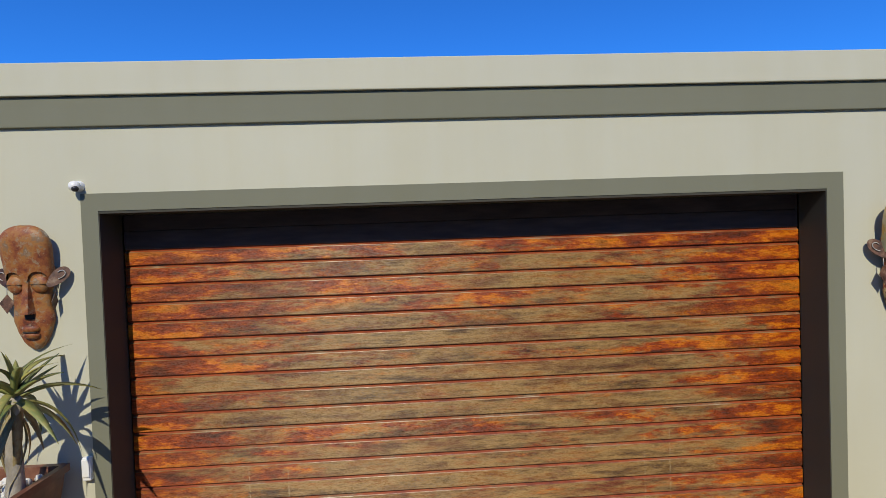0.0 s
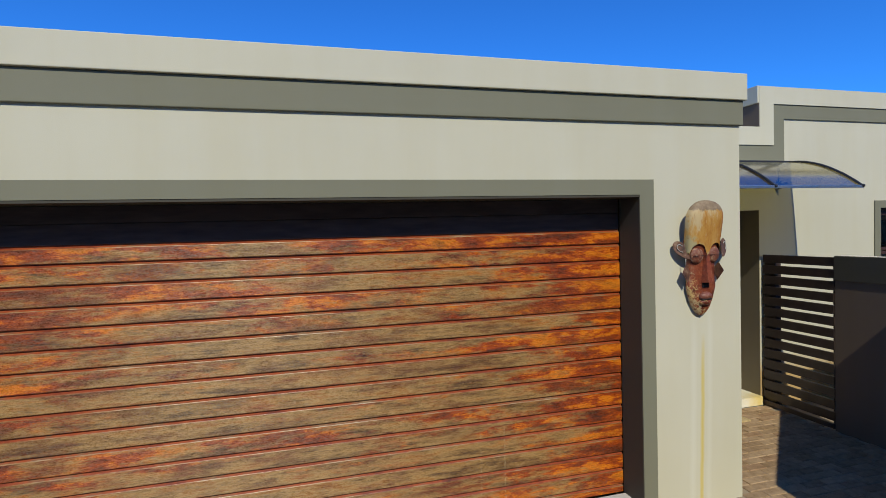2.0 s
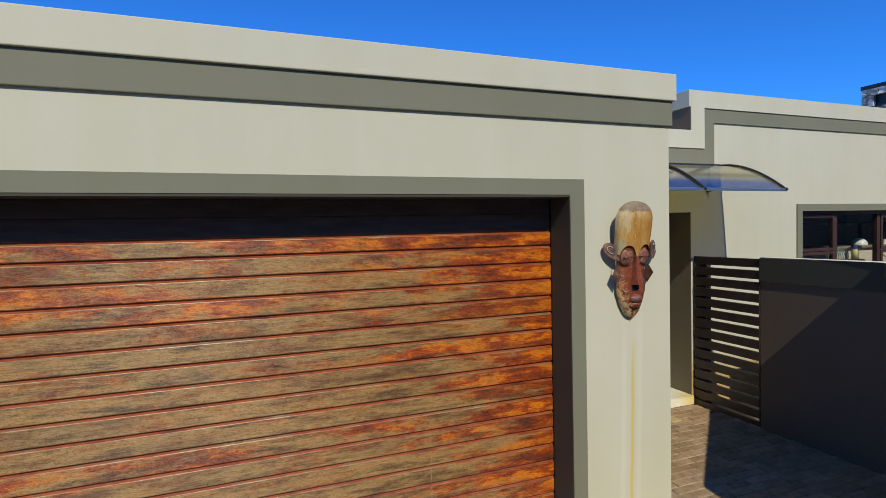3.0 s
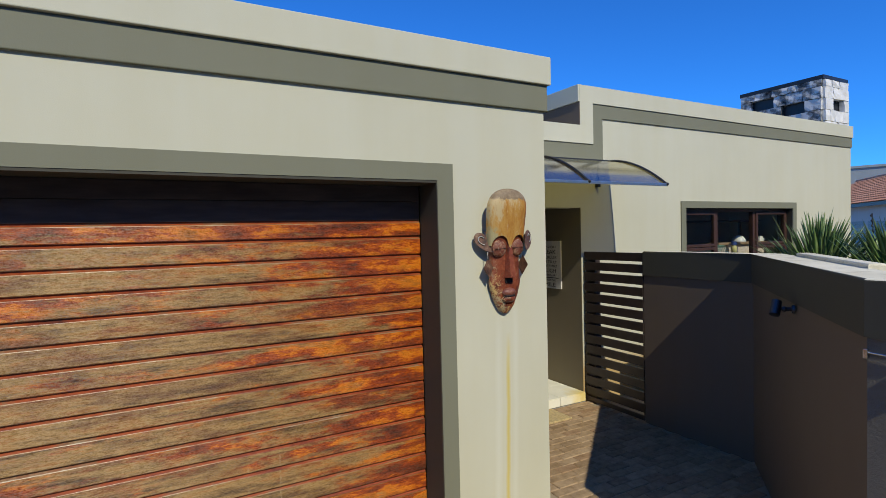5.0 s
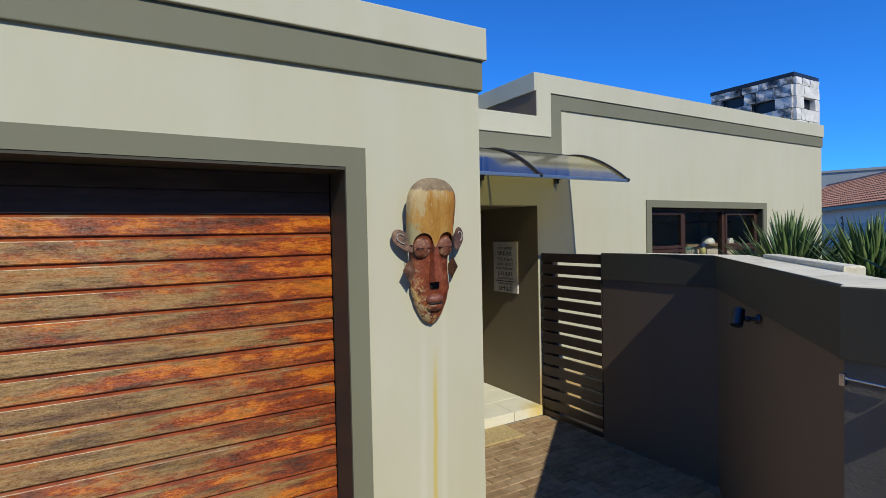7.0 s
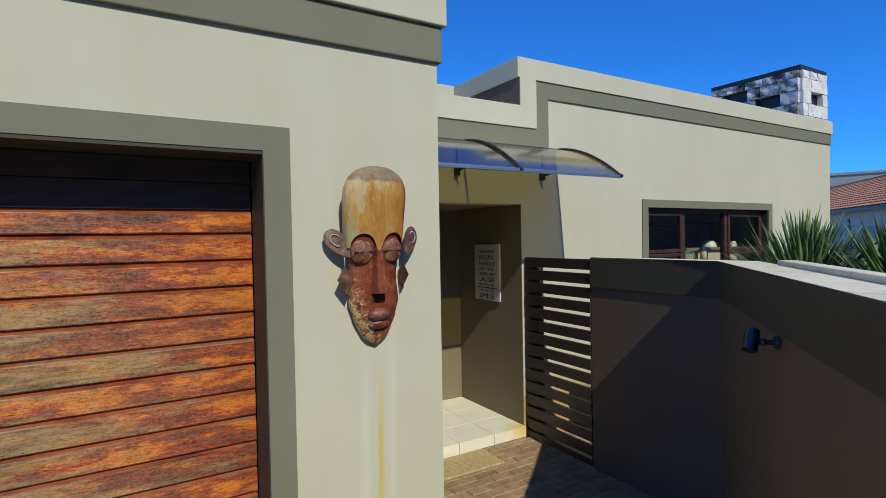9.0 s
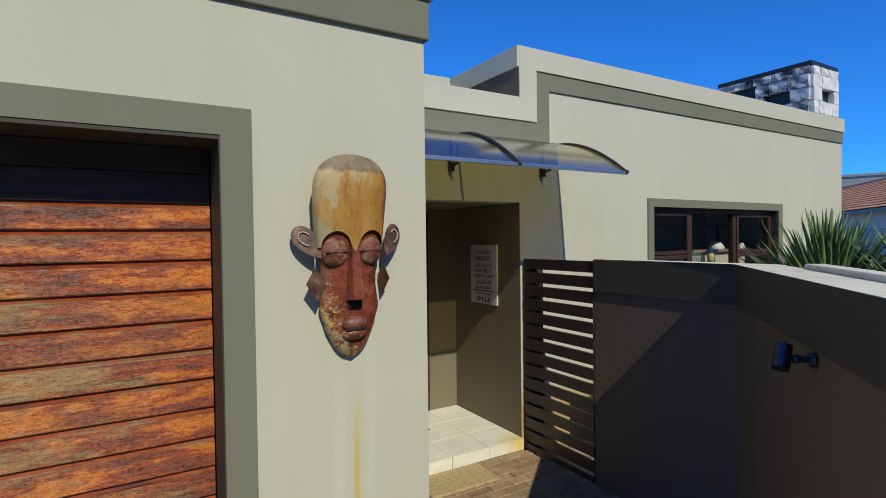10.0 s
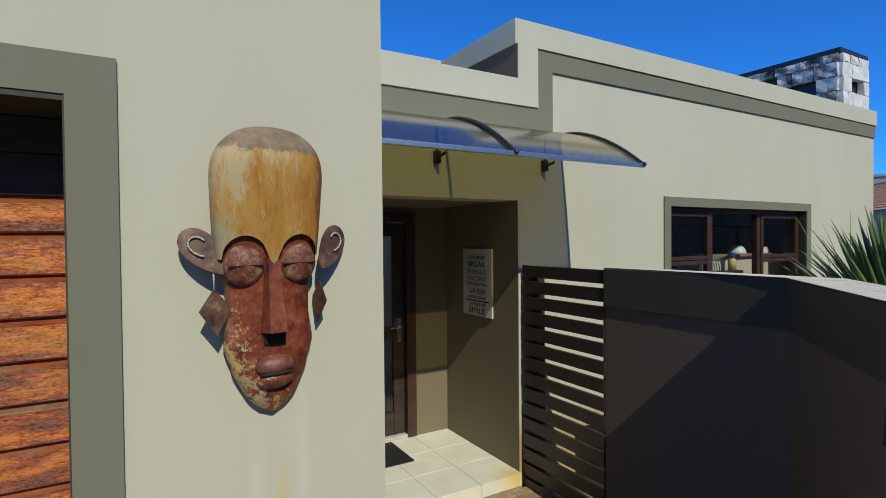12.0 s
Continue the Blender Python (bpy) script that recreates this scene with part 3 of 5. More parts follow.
sash(7.485, 8.205, 1.46, WZ1 - 0.052)
sash(7.485, 8.205, 1.00, 1.45)
sash(9.225, 10.045, 1.45, WZ1 - 0.052)
sash(9.225, 10.045, 1.00, 1.44)
part("pane", B(8.275, 0.118, 1.0, 9.155, 0.122, WZ1 - 0.05), M_GLASS, win).visible_shadow = False
# thin lining of the window opening, darker than the wall
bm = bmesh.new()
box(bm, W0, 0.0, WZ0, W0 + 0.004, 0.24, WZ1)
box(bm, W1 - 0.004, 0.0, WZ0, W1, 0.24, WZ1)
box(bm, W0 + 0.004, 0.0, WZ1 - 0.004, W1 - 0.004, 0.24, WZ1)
part("reveal", bm, M_REVEAL, win, "dark window reveal")

# things in the kitchen
shelf = thing("wall_shelf", "long timber shelf holding folded cloths on posts", "shelf", (9.2, 6.35, 1.83))
part("board", B(-1.3, -0.15, 0, 1.3, 0.15, 0.03, 0.004), M_BROWNFRAME, shelf)
for x in (-0.9, 0.9):
    part("bracket", B(x - 0.015, -0.02, -2.03, x + 0.015, 0.02, 0.0), M_DARKWOOD, shelf)
table = thing("kitchen_counter", "timber kitchen counter under the window", "counter", (9.5, 6.05, -0.2))
M_OAK = plain("oak_worktop", (0.30, 0.20, 0.12), 0.5, vary=0.2, scale=6)
part("worktop", B(-0.75, -0.2, 1.655, 0.95, 0.35, 1.69, 0.006), M_OAK, table)
part("body", B(-0.70, -0.15, 0.0, 0.90, 0.33, 1.655, 0.004), M_INSIDE, table)


def lathe(name, profile, mat, label, category, at, seg=20):
    bm = bmesh.new()
    rings = [[bm.verts.new((r * math.cos(2 * math.pi * k / seg), r * math.sin(2 * math.pi * k / seg), z)) for k in range(seg)] for r, z in profile]
    for a, b in zip(rings, rings[1:]):
        for k in range(seg):
            bm.faces.new((a[k], a[(k + 1) % seg], b[(k + 1) % seg], b[k]))
    bm.faces.new(rings[0][::-1])
    bm.faces.new(rings[-1])
    ob = part(name, bm, mat, None, "", True)
    ob.location = at
    return tagged(ob, label, category)


lathe("white_bowl", [(0.105, 0), (0.107, 0.010), (0.098, 0.045), (0.072, 0.085), (0.035, 0.108), (0.012, 0.115)], M_WHITE, "upturned white ceramic bowl on the kitchen counter", "bowl", (9.47, 5.98, 1.49))
tagged(part("white_box", B(9.93, 5.90, 1.49, 10.09, 6.02, 1.535, 0.004), M_WHITE), "small white cardboard box on the kitchen counter", "box")
tagged(part("white_box", B(9.96, 5.91, 1.536, 10.05, 6.0, 1.57, 0.004), M_WHITE), "small white cardboard box on another box", "box")
M_GREEN = plain("pale_green_wire", (0.16, 0.30, 0.24), 0.5, vary=0.1)
coil = thing("wire_basket", "pale green coiled wire holder on the window ledge", "basket", (8.62, 5.78, 1.30))
for k in range(7):
    bm = bmesh.new()
    for i in range(16):
        a0, a1 = math.pi * i / 16, math.pi * (i + 1) / 16
        rod(bm, (0.10 * math.cos(a0), 0.03 * k - 0.09, 0.16 * math.sin(a0)), (0.10 * math.cos(a1), 0.03 * k - 0.09, 0.16 * math.sin(a1)), 0.005, seg=5)
    part("loop", bm, M_GREEN, coil)
tagged(part("window_ledge", B(8.28, 0.245, 1.25, 9.15, 0.37, 1.30, 0.004), M_BROWNFRAME, win), "")
M_YELLOW = plain("cream_yellow_plastic", (0.62, 0.55, 0.22), 0.4, vary=0.08)
M_BLUE = plain("blue_plastic", (0.04, 0.07, 0.22), 0.4, vary=0.08)
bottle = lathe("spray_bottle", [(0.045, 0), (0.045, 0.13), (0.03, 0.15), (0.03, 0.155)], M_YELLOW, "yellow bottle with a blue cap by the window", "bottle", (9.02, 5.78, 1.30))
bm = bmesh.new()
rod(bm, (0, 0, 0.156), (0, 0, 0.21), 0.045, 0.04)
part("cap", bm, M_BLUE, bottle, "blue cap")

# stone chimney
chimney = thing("chimney", "white-painted split-stone chimney with sooty smoke slots and dark cap", "chimney", (11.75, 5.80, 0))
M_STONE = plain("white_painted_stone", (0.68, 0.67, 0.63), 0.85, vary=0.16, scale=7, relief=0.008)


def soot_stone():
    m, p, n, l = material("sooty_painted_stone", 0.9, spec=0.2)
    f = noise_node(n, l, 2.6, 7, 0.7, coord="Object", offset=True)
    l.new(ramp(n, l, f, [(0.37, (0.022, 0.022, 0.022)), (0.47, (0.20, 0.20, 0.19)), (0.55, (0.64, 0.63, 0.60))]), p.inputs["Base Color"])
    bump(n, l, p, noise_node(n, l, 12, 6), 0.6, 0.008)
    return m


M_SOOT = soot_stone()
CW, CD, CT = 0.83, 1.50, 4.40
part("core", B(0.05, 0.05, GROUND, CW - 0.05, CD - 0.05, 3.3), M_STONE, chimney)
bm = bmesh.new()
for x0, x1, y0, y1 in ((0.05, 0.16, 0.05, CD - 0.05), (CW - 0.16, CW - 0.05, 0.05, CD - 0.05), (0.16, CW - 0.16, CD - 0.16, CD - 0.05), (0.16, CW - 0.16, 0.05, 0.16)):
    box(bm, x0, y0, 3.3, x1, y1, CT)
part("flue_wall", bm, M_BLACK, chimney, "soot-black flue wall")
part("cap", B(-0.03, -0.03, CT, CW + 0.03, CD + 0.03, CT + 0.08, 0.01), M_BLACK, chimney, "dark slate cap")
rnd = random.Random(5)


def stone_mesh(w, h, seed):
    bm = B(-w / 2, -0.05, -h / 2, w / 2, 0.04, h / 2)
    bmesh.ops.subdivide_edges(bm, edges=bm.edges[:], cuts=1, use_grid_fill=True)
    r = random.Random(seed)
    for v in bm.verts:
        if v.co.y < -0.01:
            v.co.y += r.uniform(-0.012, 0.012)
        v.co.x *= r.uniform(0.96, 1.0)
        v.co.z *= r.uniform(0.95, 1.0)
    return bm


for face in range(2):
    length = CD if face == 0 else CW
    z = 3.22
    row = 0
    while z < CT - 0.04:
        h = min(0.21, CT - z)
        x = 0.0
        while x < length - 0.01:
            w = min(rnd.uniform(0.16, 0.34), length - x)
            if length - x - w < 0.1:
                w = length - x
            slot = face == 0 and (row == 4 and 0.28 < x + w / 2 < 0.52 or row == 3 and 0.9 < x + w / 2 < 1.2) or face == 1 and row == 3 and 0.3 < x + w / 2 < 0.58
            if not slot:
                bm = stone_mesh(w - 0.004, h - 0.004, rnd.random())
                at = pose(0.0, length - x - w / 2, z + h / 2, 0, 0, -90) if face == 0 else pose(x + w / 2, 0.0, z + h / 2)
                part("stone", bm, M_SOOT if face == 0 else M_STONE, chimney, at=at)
            x += w
        z += h
        row += 1

# ---- boundary wall and gate ----
AX, AY, GY, WT = 5.52, 3.404, 4.57, 1.45
NX, NY = 3.68, 1.82
lowwall = thing("wall_boundary", "low taupe plastered boundary wall with pale weathered coping", "wall", kind="structure")
dx, dy = AX - NX, AY - NY
L = math.hypot(dx, dy)
ux, uy = dx / L, dy / L
ox, oy = uy, -ux
T = 0.26


def plan(bm, pts, z0, z1, bevel=0.0):
    """A block over a plan outline."""
    lo = [bm.verts.new((x, y, z0)) for x, y in pts]
    hi = [bm.verts.new((x, y, z1)) for x, y in pts]
    fs = [bm.faces.new(lo[::-1]), bm.faces.new(hi)]
    k = len(pts)
    for i in range(k):
        fs.append(bm.faces.new((lo[i], lo[(i + 1) % k], hi[(i + 1) % k], hi[i])))
    if bevel:
        bmesh.ops.bevel(bm, geom=list(fs[1].edges), offset=bevel, segments=3, affect="EDGES", profile=0.5)
    return bm


def wall_plan(o):
    """The wall's outline, grown by o on both faces."""
    k = T + o
    miter = T * 0.42
    return [(AX - o, GY), (AX - o, AY + o * 0.4), (NX - o, NY + o * 0.4), (NX - o, -3.0), (NX + T + o, -3.0), (NX + T + o, NY - miter * 0.3), (AX + 0.12 + o, AY - miter * 1.7), (AX + 0.12 + o, GY)]


body = part("body", plan(bmesh.new(), wall_plan(0.0), GROUND - 0.1, 1.25), [M_DARK, M_STUCCO], lowwall)
for f in body.data.polygons:
    f.material_index = 1 if f.normal.x < -0.9 and f.center.y < 1.0 else 0
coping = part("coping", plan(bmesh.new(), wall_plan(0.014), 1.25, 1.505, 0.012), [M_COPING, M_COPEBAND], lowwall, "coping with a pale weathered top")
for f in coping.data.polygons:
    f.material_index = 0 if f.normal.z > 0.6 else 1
# raised back course beside the planting bed
bx, by = 4.31 - ox * 0.07, 2.0 - oy * 0.07
pts = [(bx, by), (bx + ox * 0.1, by + oy * 0.1 + 0.02), (bx + ox * 0.1 + ux * 1.35, by + oy * 0.1 + uy * 1.35), (bx + ux * 1.35, by + uy * 1.35)]
part("raised_course", plan(bmesh.new(), pts, GROUND, 1.532, 0.012), M_COPING, lowwall, "raised pale plaster course")

gate = thing("metal_gate", "closed dark brown gate of narrow horizontal slats", "gate", (AX + 0.018, GY + 0.005, GROUND))
GW, GH = HOUSE - 0.02 - GY - 0.01, 1.80
part("gate_post", B(0.0, 0.0, 0.03, 0.04, 0.03, GH - 0.02, 0.004), M_GATE, gate)
part("gate_post", B(0.0, GW - 0.15, 0.03, 0.085, GW, GH - 0.04, 0.004), M_GATE, gate)
slat = mesh_of("slat", B(-0.026, 0.0, -0.094, 0.0, GW, 0, 0.003), M_GATE)
for top in [1.487] + [1.362 - 0.1252 * i for i in range(13)]:
    ob = new("slat", slat)
    ob.parent = gate
    ob.location = (random.uniform(-0.002, 0.002), random.uniform(-0.004, 0.004), top - GROUND)
part("slat", B(-0.026, 0.0, 0.012, 0.0, GW, -0.2656 - GROUND, 0.003), M_GATE, gate)


def spotlight(at, turn, label, mat, body=0.031):
    """A small adjustable outdoor spotlight: round wall plate, arm, cylinder with a recessed lens."""
    s = thing("wall_spotlight", label, "outdoor light", at)
    s.rotation_euler = (0, 0, radians(turn))
    bm = bmesh.new()
    rod(bm, (0, 0, 0), (0, -0.015, 0), 0.028, 0.025, 20)
    part("wall_plate", bm, mat, s, smooth=False)
    bm = bmesh.new()
    rod(bm, (0, -0.01, 0), (0, -0.05, 0), 0.012)
    ball(bm, (0, -0.056, 0), 0.018, 0.018, 0.018)
    part("arm", bm, mat, s)
    m = pose(0, -0.102, 0.008, -14, -30, 0)
    bm = bmesh.new()
    rod(bm, (0, 0, -0.050), (0, 0, 0.046), body, body, 24)
    rod(bm, (0, 0, 0.046), (0, 0, 0.050), body, body * 0.8, 24)
    bmesh.ops.transform(bm, verts=bm.verts[:], matrix=m)
    head = part("lamp_head", bm, mat, s)
    bm = bmesh.new()
    rod(bm, (0, 0, -0.0515), (0, 0, -0.0495), body * 0.85, body * 0.85, 24)
    bmesh.ops.transform(bm, verts=bm.verts[:], matrix=m)
    part("lens", bm, M_BLACK, head, "dark unlit lens")
    bm = bmesh.new()
    rod(bm, (0, 0, 0.046), (0, 0, 0.06), 0.006)
    bmesh.ops.transform(bm, verts=bm.verts[:], matrix=m)
    part("cable_gland", bm, M_BLACK, head)
    return s


ang = math.degrees(math.atan2(uy, ux))
spotlight((NX + ux * 1.09, NY + uy * 1.11, 1.212), ang + 180, "dark metal spotlight on the boundary wall", M_GUNMETAL)
bar = thing("wall_lamp", "round bronze lamp on a thin steel arm on the boundary wall", "outdoor light", (NX, 1.66, 1.17))
bm = bmesh.new()
rod(bm, (-0.012, 0.0, 0.01), (-0.012, 0.165, 0.015), 0.005)
box(bm, -0.02, 0.15, -0.012, 0.0, 0.168, 0.03, 0.002)
part("arm", bm, M_STEEL, bar)
bm = bmesh.new()
rod(bm, (0.0, -0.06, -0.02), (-0.10, -0.06, -0.03), 0.055, 0.05, 24)
part("lamp_head", bm, M_BRASS, bar)

# ---- entrance canopy ----
canopy = thing("door_canopy", "curved bronze polycarbonate canopy on black arched brackets", "canopy", (0, HOUSE - 0.02, 0))
CX0, CX1 = 3.58, 5.955


def arc(k, r=0.0):
    """A point of the canopy's curve, from the wall (0) to the front edge (1)."""
    return -0.845 * k, 2.575 - 0.355 * k ** 1.9 + r


bm = bmesh.new()
rows = []
for i in range(25):
    y, z = arc(i / 24)
    rows.append([bm.verts.new((x, y, z + dz)) for dz in (0, 0.006) for x in (CX0, CX1)])
for a, b in zip(rows, rows[1:]):
    bm.faces.new((a[0], a[1], b[1], b[0])).material_index = 1
    bm.faces.new((a[2], b[2], b[3], a[3]))
sheet = part("sheet", bm, [M_CANOPY, M_CLEAR], canopy, "bronze tinted translucent sheet", smooth=True)
ye, ze = arc(1)
part("front_bar", B(CX0, ye - 0.014, ze - 0.012, CX1, ye + 0.008, ze + 0.018, 0.003), M_ALU, canopy, "silver front bar")
part("wall_bar", B(CX0, -0.004, 2.56, CX1, 0.018, 2.61, 0.003), M_BLACK, canopy)
for x in (3.60, 4.785, 5.945):
    bm = bmesh.new()
    pr = None
    for i in range(17):
        y, z = arc(i / 16, 0.018)
        if pr:
            rod(bm, (x, pr[0], pr[1]), (x, y, z), 0.0125, seg=8)
        pr = (y, z)
    ball(bm, (x, ye - 0.012, ze + 0.012), 0.018, 0.018, 0.018, 10, 6)
    part("arched_rib", bm, M_BLACK, canopy)
for x in (4.72, 5.76):
    bm = bmesh.new()
    box(bm, x - 0.022, -0.03, 2.27, x + 0.022, 0.018, 2.36, 0.004)
    rod(bm, (x, -0.02, 2.31), (x, -0.12, 2.33), 0.012, seg=8)
    rod(bm, (x, -0.01, 2.34), (x, -0.01, 2.565), 0.008, seg=8)
    part("wall_bracket", bm, M_BLACK, canopy)

for x in (4.46, 4.645):
    for z in (2.10, 2.33):
        bm = bmesh.new()
        rod(bm, (x, HOUSE, z), (x, HOUSE - 0.006, z), 0.009, 0.007, 10)
        part("fixing_plug", bm, M_WHITE, house, "small pale fixing plug")

# ---- sign in the porch ----
sign = thing("wall_sign", "whitewashed board sign with dark lettering on the recess wall", "sign", (REC - 0.02, 6.053, 1.308))
M_SIGN = plain("whitewashed_board", (0.60, 0.58, 0.54), 0.8, vary=0.12, scale=9, stretch=(1, 4, 1))
M_INK = plain("dark_lettering", (0.03, 0.028, 0.03), 0.7, vary=0.2)
SW, SH = 0.465, 0.615
part("board", B(-0.001, -SW / 2, -SH / 2, 0.018, SW / 2, SH / 2, 0.003), M_SIGN, sign)


def lettering(text, z, size, width, parent):
    """One line of words, each a mesh of its own, fitted to the line's width and centred."""
    words = []
    for word in text.split():
        cu = bpy.data.curves.new("lettering", "FONT")
        cu.body, cu.size, cu.align_y, cu.extrude = word, size, "CENTER", 0.0008
        tmp = new("lettering_source", cu)
        bpy.context.view_layer.update()
        me = bpy.data.meshes.new_from_object(tmp)
        bpy.data.objects.remove(tmp)
        left, right = min(v.co.x for v in me.vertices), max(v.co.x for v in me.vertices)
        words.append((me, left, right - left))
    gap = 0.28 * size
    k = width / (sum(w for _, _, w in words) + gap * (len(words) - 1))
    x = -width / 2
    for me, left, w in words:
        for v in me.vertices:
            v.co.x = (v.co.x - left) * k
        me.materials.clear()
        me.materials.append(M_INK)
        ob = new("word", me)
        ob.parent = parent
        ob.matrix_basis = pose(-0.003, -x, z, 90, 0, -90)
        x += (w + gap) * k


LINES = [("LIFE IS SHORT", 0.045, 0.30), ("BREAK", 0.075, 0.28), ("THE RULES", 0.058, 0.31), ("LOVE TRULY", 0.052, 0.32), ("FORGIVE SLOWLY", 0.045, 0.34), ("LAUGH", 0.072, 0.27), ("UNCONTROLLABLY", 0.034, 0.30), ("", 0.022, 0.38), ("THAT MADE YOU", 0.036, 0.28), ("SMILE", 0.075, 0.26)]
z = 0.25
for text, size, width in LINES:
    z -= size * 0.5
    if text:
        lettering(text, z, size, width, sign)
    else:
        part("lettering_bar", B(-0.004, -width / 2, z - 0.005, -0.001, width / 2, z + 0.005), M_INK, sign)
    z -= size * 0.5 + 0.004

tagged(part("doormat", B(4.28, 5.06, GROUND - 0.005, 4.93, 5.41, GROUND + 0.018, 0.006), M_MAT), "worn tan coir doormat on the brick paving", "doormat")
tagged(part("doormat", B(4.45, 6.10, PZ, 4.84, 6.58, PZ + 0.012, 0.004), M_BLACK), "dark rubber mat on the porch tiles", "doormat")

# ---- masks on the garage wall ----
def mottled(name, stops, scale=9.0, rough=0.55, flakes=None, relief=0.002, stretch=(1, 1, 1)):
    m, p, n, l = material(name, rough)
    base = ramp(n, l, noise_node(n, l, scale, 8, 0.65, stretch=stretch), stops)
    if flakes:
        base = mix(n, l, ramp(n, l, noise_node(n, l, scale * 3.2, 8, 0.75), [(0.54, (0, 0, 0)), (0.60, (1, 1, 1))]), base, flakes)
    l.new(base, p.inputs["Base Color"])
    bump(n, l, p, noise_node(n, l, scale * 5, 6), 0.5, relief)
    return m


def forehead_material():
    """Ochre paint worn in ragged patches: pale cream high on one side, greenish below it, orange on the other, a bare grey crown."""
    m, p, n, l = material("ochre_painted_metal", 0.6, spec=0.3)
    tc, sep = n.new("ShaderNodeTexCoord"), n.new("ShaderNodeSeparateXYZ")
    l.new(tc.outputs["Object"], sep.inputs[0])

    def lean(ax, az, off, scale, stretch, amount=1.0):
        """Noise that leans across and up the forehead."""
        x, z = n.new("ShaderNodeMath"), n.new("ShaderNodeMath")
        x.operation = z.operation = "MULTIPLY_ADD"
        x.inputs[1].default_value, x.inputs[2].default_value = ax, off
        z.inputs[1].default_value = az
        l.new(sep.outputs[0], x.inputs[0])
        l.new(sep.outputs[2], z.inputs[0])
        l.new(x.outputs[0], z.inputs[2])
        k = n.new("ShaderNodeMath")
        k.operation = "MULTIPLY_ADD"
        k.inputs[1].default_value = amount
        l.new(noise_node(n, l, scale, 10, 0.76, stretch=stretch), k.inputs[0])
        l.new(z.outputs[0], k.inputs[2])
        return k.outputs[0]

    def cut(f, a, b, top=1.0):
        return ramp(n, l, f, [(a, (0, 0, 0)), (b, (top, top, top))])

    base = ramp(n, l, noise_node(n, l, 7, 12, 0.78, stretch=(1.8, 1, 0.6)), [(0.32, (0.26, 0.105, 0.022)), (0.43, (0.40, 0.185, 0.034)), (0.54, (0.47, 0.255, 0.058)), (0.68, (0.50, 0.33, 0.11))])
    base = mix(n, l, cut(lean(-0.9, 1.2, -0.90, 9, (1.6, 1, 0.6)), 0.50, 0.60, 0.85), base, (0.52, 0.42, 0.23))
    base = mix(n, l, cut(lean(-1.5, -1.6, 0.86, 10, (1.3, 1, 1.0)), 0.56, 0.68, 0.8), base, (0.36, 0.35, 0.20))
    base = mix(n, l, cut(lean(1.3, -0.3, 0.12, 13, (1.8, 1, 0.5)), 0.52, 0.60, 0.7), base, (0.46, 0.185, 0.026))
    # fine downward scratches
    scratch = noise_node(n, l, 34, 8, 0.8, stretch=(2.4, 1, 0.25))
    base = mix(n, l, cut(scratch, 0.57, 0.64, 0.6), base, (0.26, 0.115, 0.035))
    base = mix(n, l, cut(noise_node(n, l, 30, 8, 0.8, stretch=(2.2, 1, 0.4)), 0.58, 0.65, 0.6), base, (0.58, 0.50, 0.33))
    grey = ramp(n, l, noise_node(n, l, 22, 8, 0.75), [(0.35, (0.17, 0.115, 0.066)), (0.65, (0.31, 0.235, 0.145))])
    base = mix(n, l, cut(lean(0.05, 1.0, -0.42, 8, (1.4, 1, 1), 0.14), 0.452, 0.460), base, grey)
    base = mix(n, l, cut(lean(1.0, 0.0, 0.30, 14, (1, 1, 0.5), 0.10), 0.478, 0.495, 0.9), base, (0.19, 0.060, 0.020))
    l.new(base, p.inputs["Base Color"])
    bump(n, l, p, noise_node(n, l, 40, 6, stretch=(2, 1, 0.5)), 0.4, 0.0015)
    return m


def face_material():
    """Red-brown oxide paint, flaking to pale yellow low on one cheek."""
    m, p, n, l = material("flaking_oxide_paint", 0.5)
    tc, sep = n.new("ShaderNodeTexCoord"), n.new("ShaderNodeSeparateXYZ")
    l.new(tc.outputs["Object"], sep.inputs[0])
    base = ramp(n, l, noise_node(n, l, 11, 10, 0.74), [(0.34, (0.028, 0.009, 0.006)), (0.43, (0.115, 0.023, 0.010)), (0.53, (0.22, 0.048, 0.017)), (0.60, (0.25, 0.085, 0.040)), (0.67, (0.30, 0.20, 0.12))])
    d = n.new("ShaderNodeMath")
    d.operation = "MULTIPLY_ADD"
    d.inputs[1].default_value, d.inputs[2].default_value = -1.1, 0.36
    l.new(sep.outputs[0], d.inputs[0])
    low = n.new("ShaderNodeMath")
    low.operation = "MULTIPLY_ADD"
    low.inputs[1].default_value = -0.55
    l.new(sep.outputs[2], low.inputs[0])
    l.new(d.outputs[0], low.inputs[2])
    tot = n.new("ShaderNodeMath")
    tot.operation = "ADD"
    l.new(low.outputs[0], tot.inputs[0])
    l.new(noise_node(n, l, 34, 10, 0.8), tot.inputs[1])
    flake = ramp(n, l, tot.outputs[0], [(0.865, (0, 0, 0)), (0.90, (1, 1, 1))])
    pale = ramp(n, l, noise_node(n, l, 14, 5), [(0.35, (0.30, 0.27, 0.19)), (0.6, (0.52, 0.36, 0.14))])
    # small scuffs down to the primer
    scuff = ramp(n, l, noise_node(n, l, 70, 8, 0.8, stretch=(1.4, 1, 0.8)), [(0.57, (0, 0, 0)), (0.64, (0.7, 0.7, 0.7))])
    base = mix(n, l, scuff, base, (0.30, 0.21, 0.13))
    base = mix(n, l, flake, base, pale)
    l.new(base, p.inputs["Base Color"])
    bump(n, l, p, noise_node(n, l, 45, 6), 0.5, 0.0016)
    return m


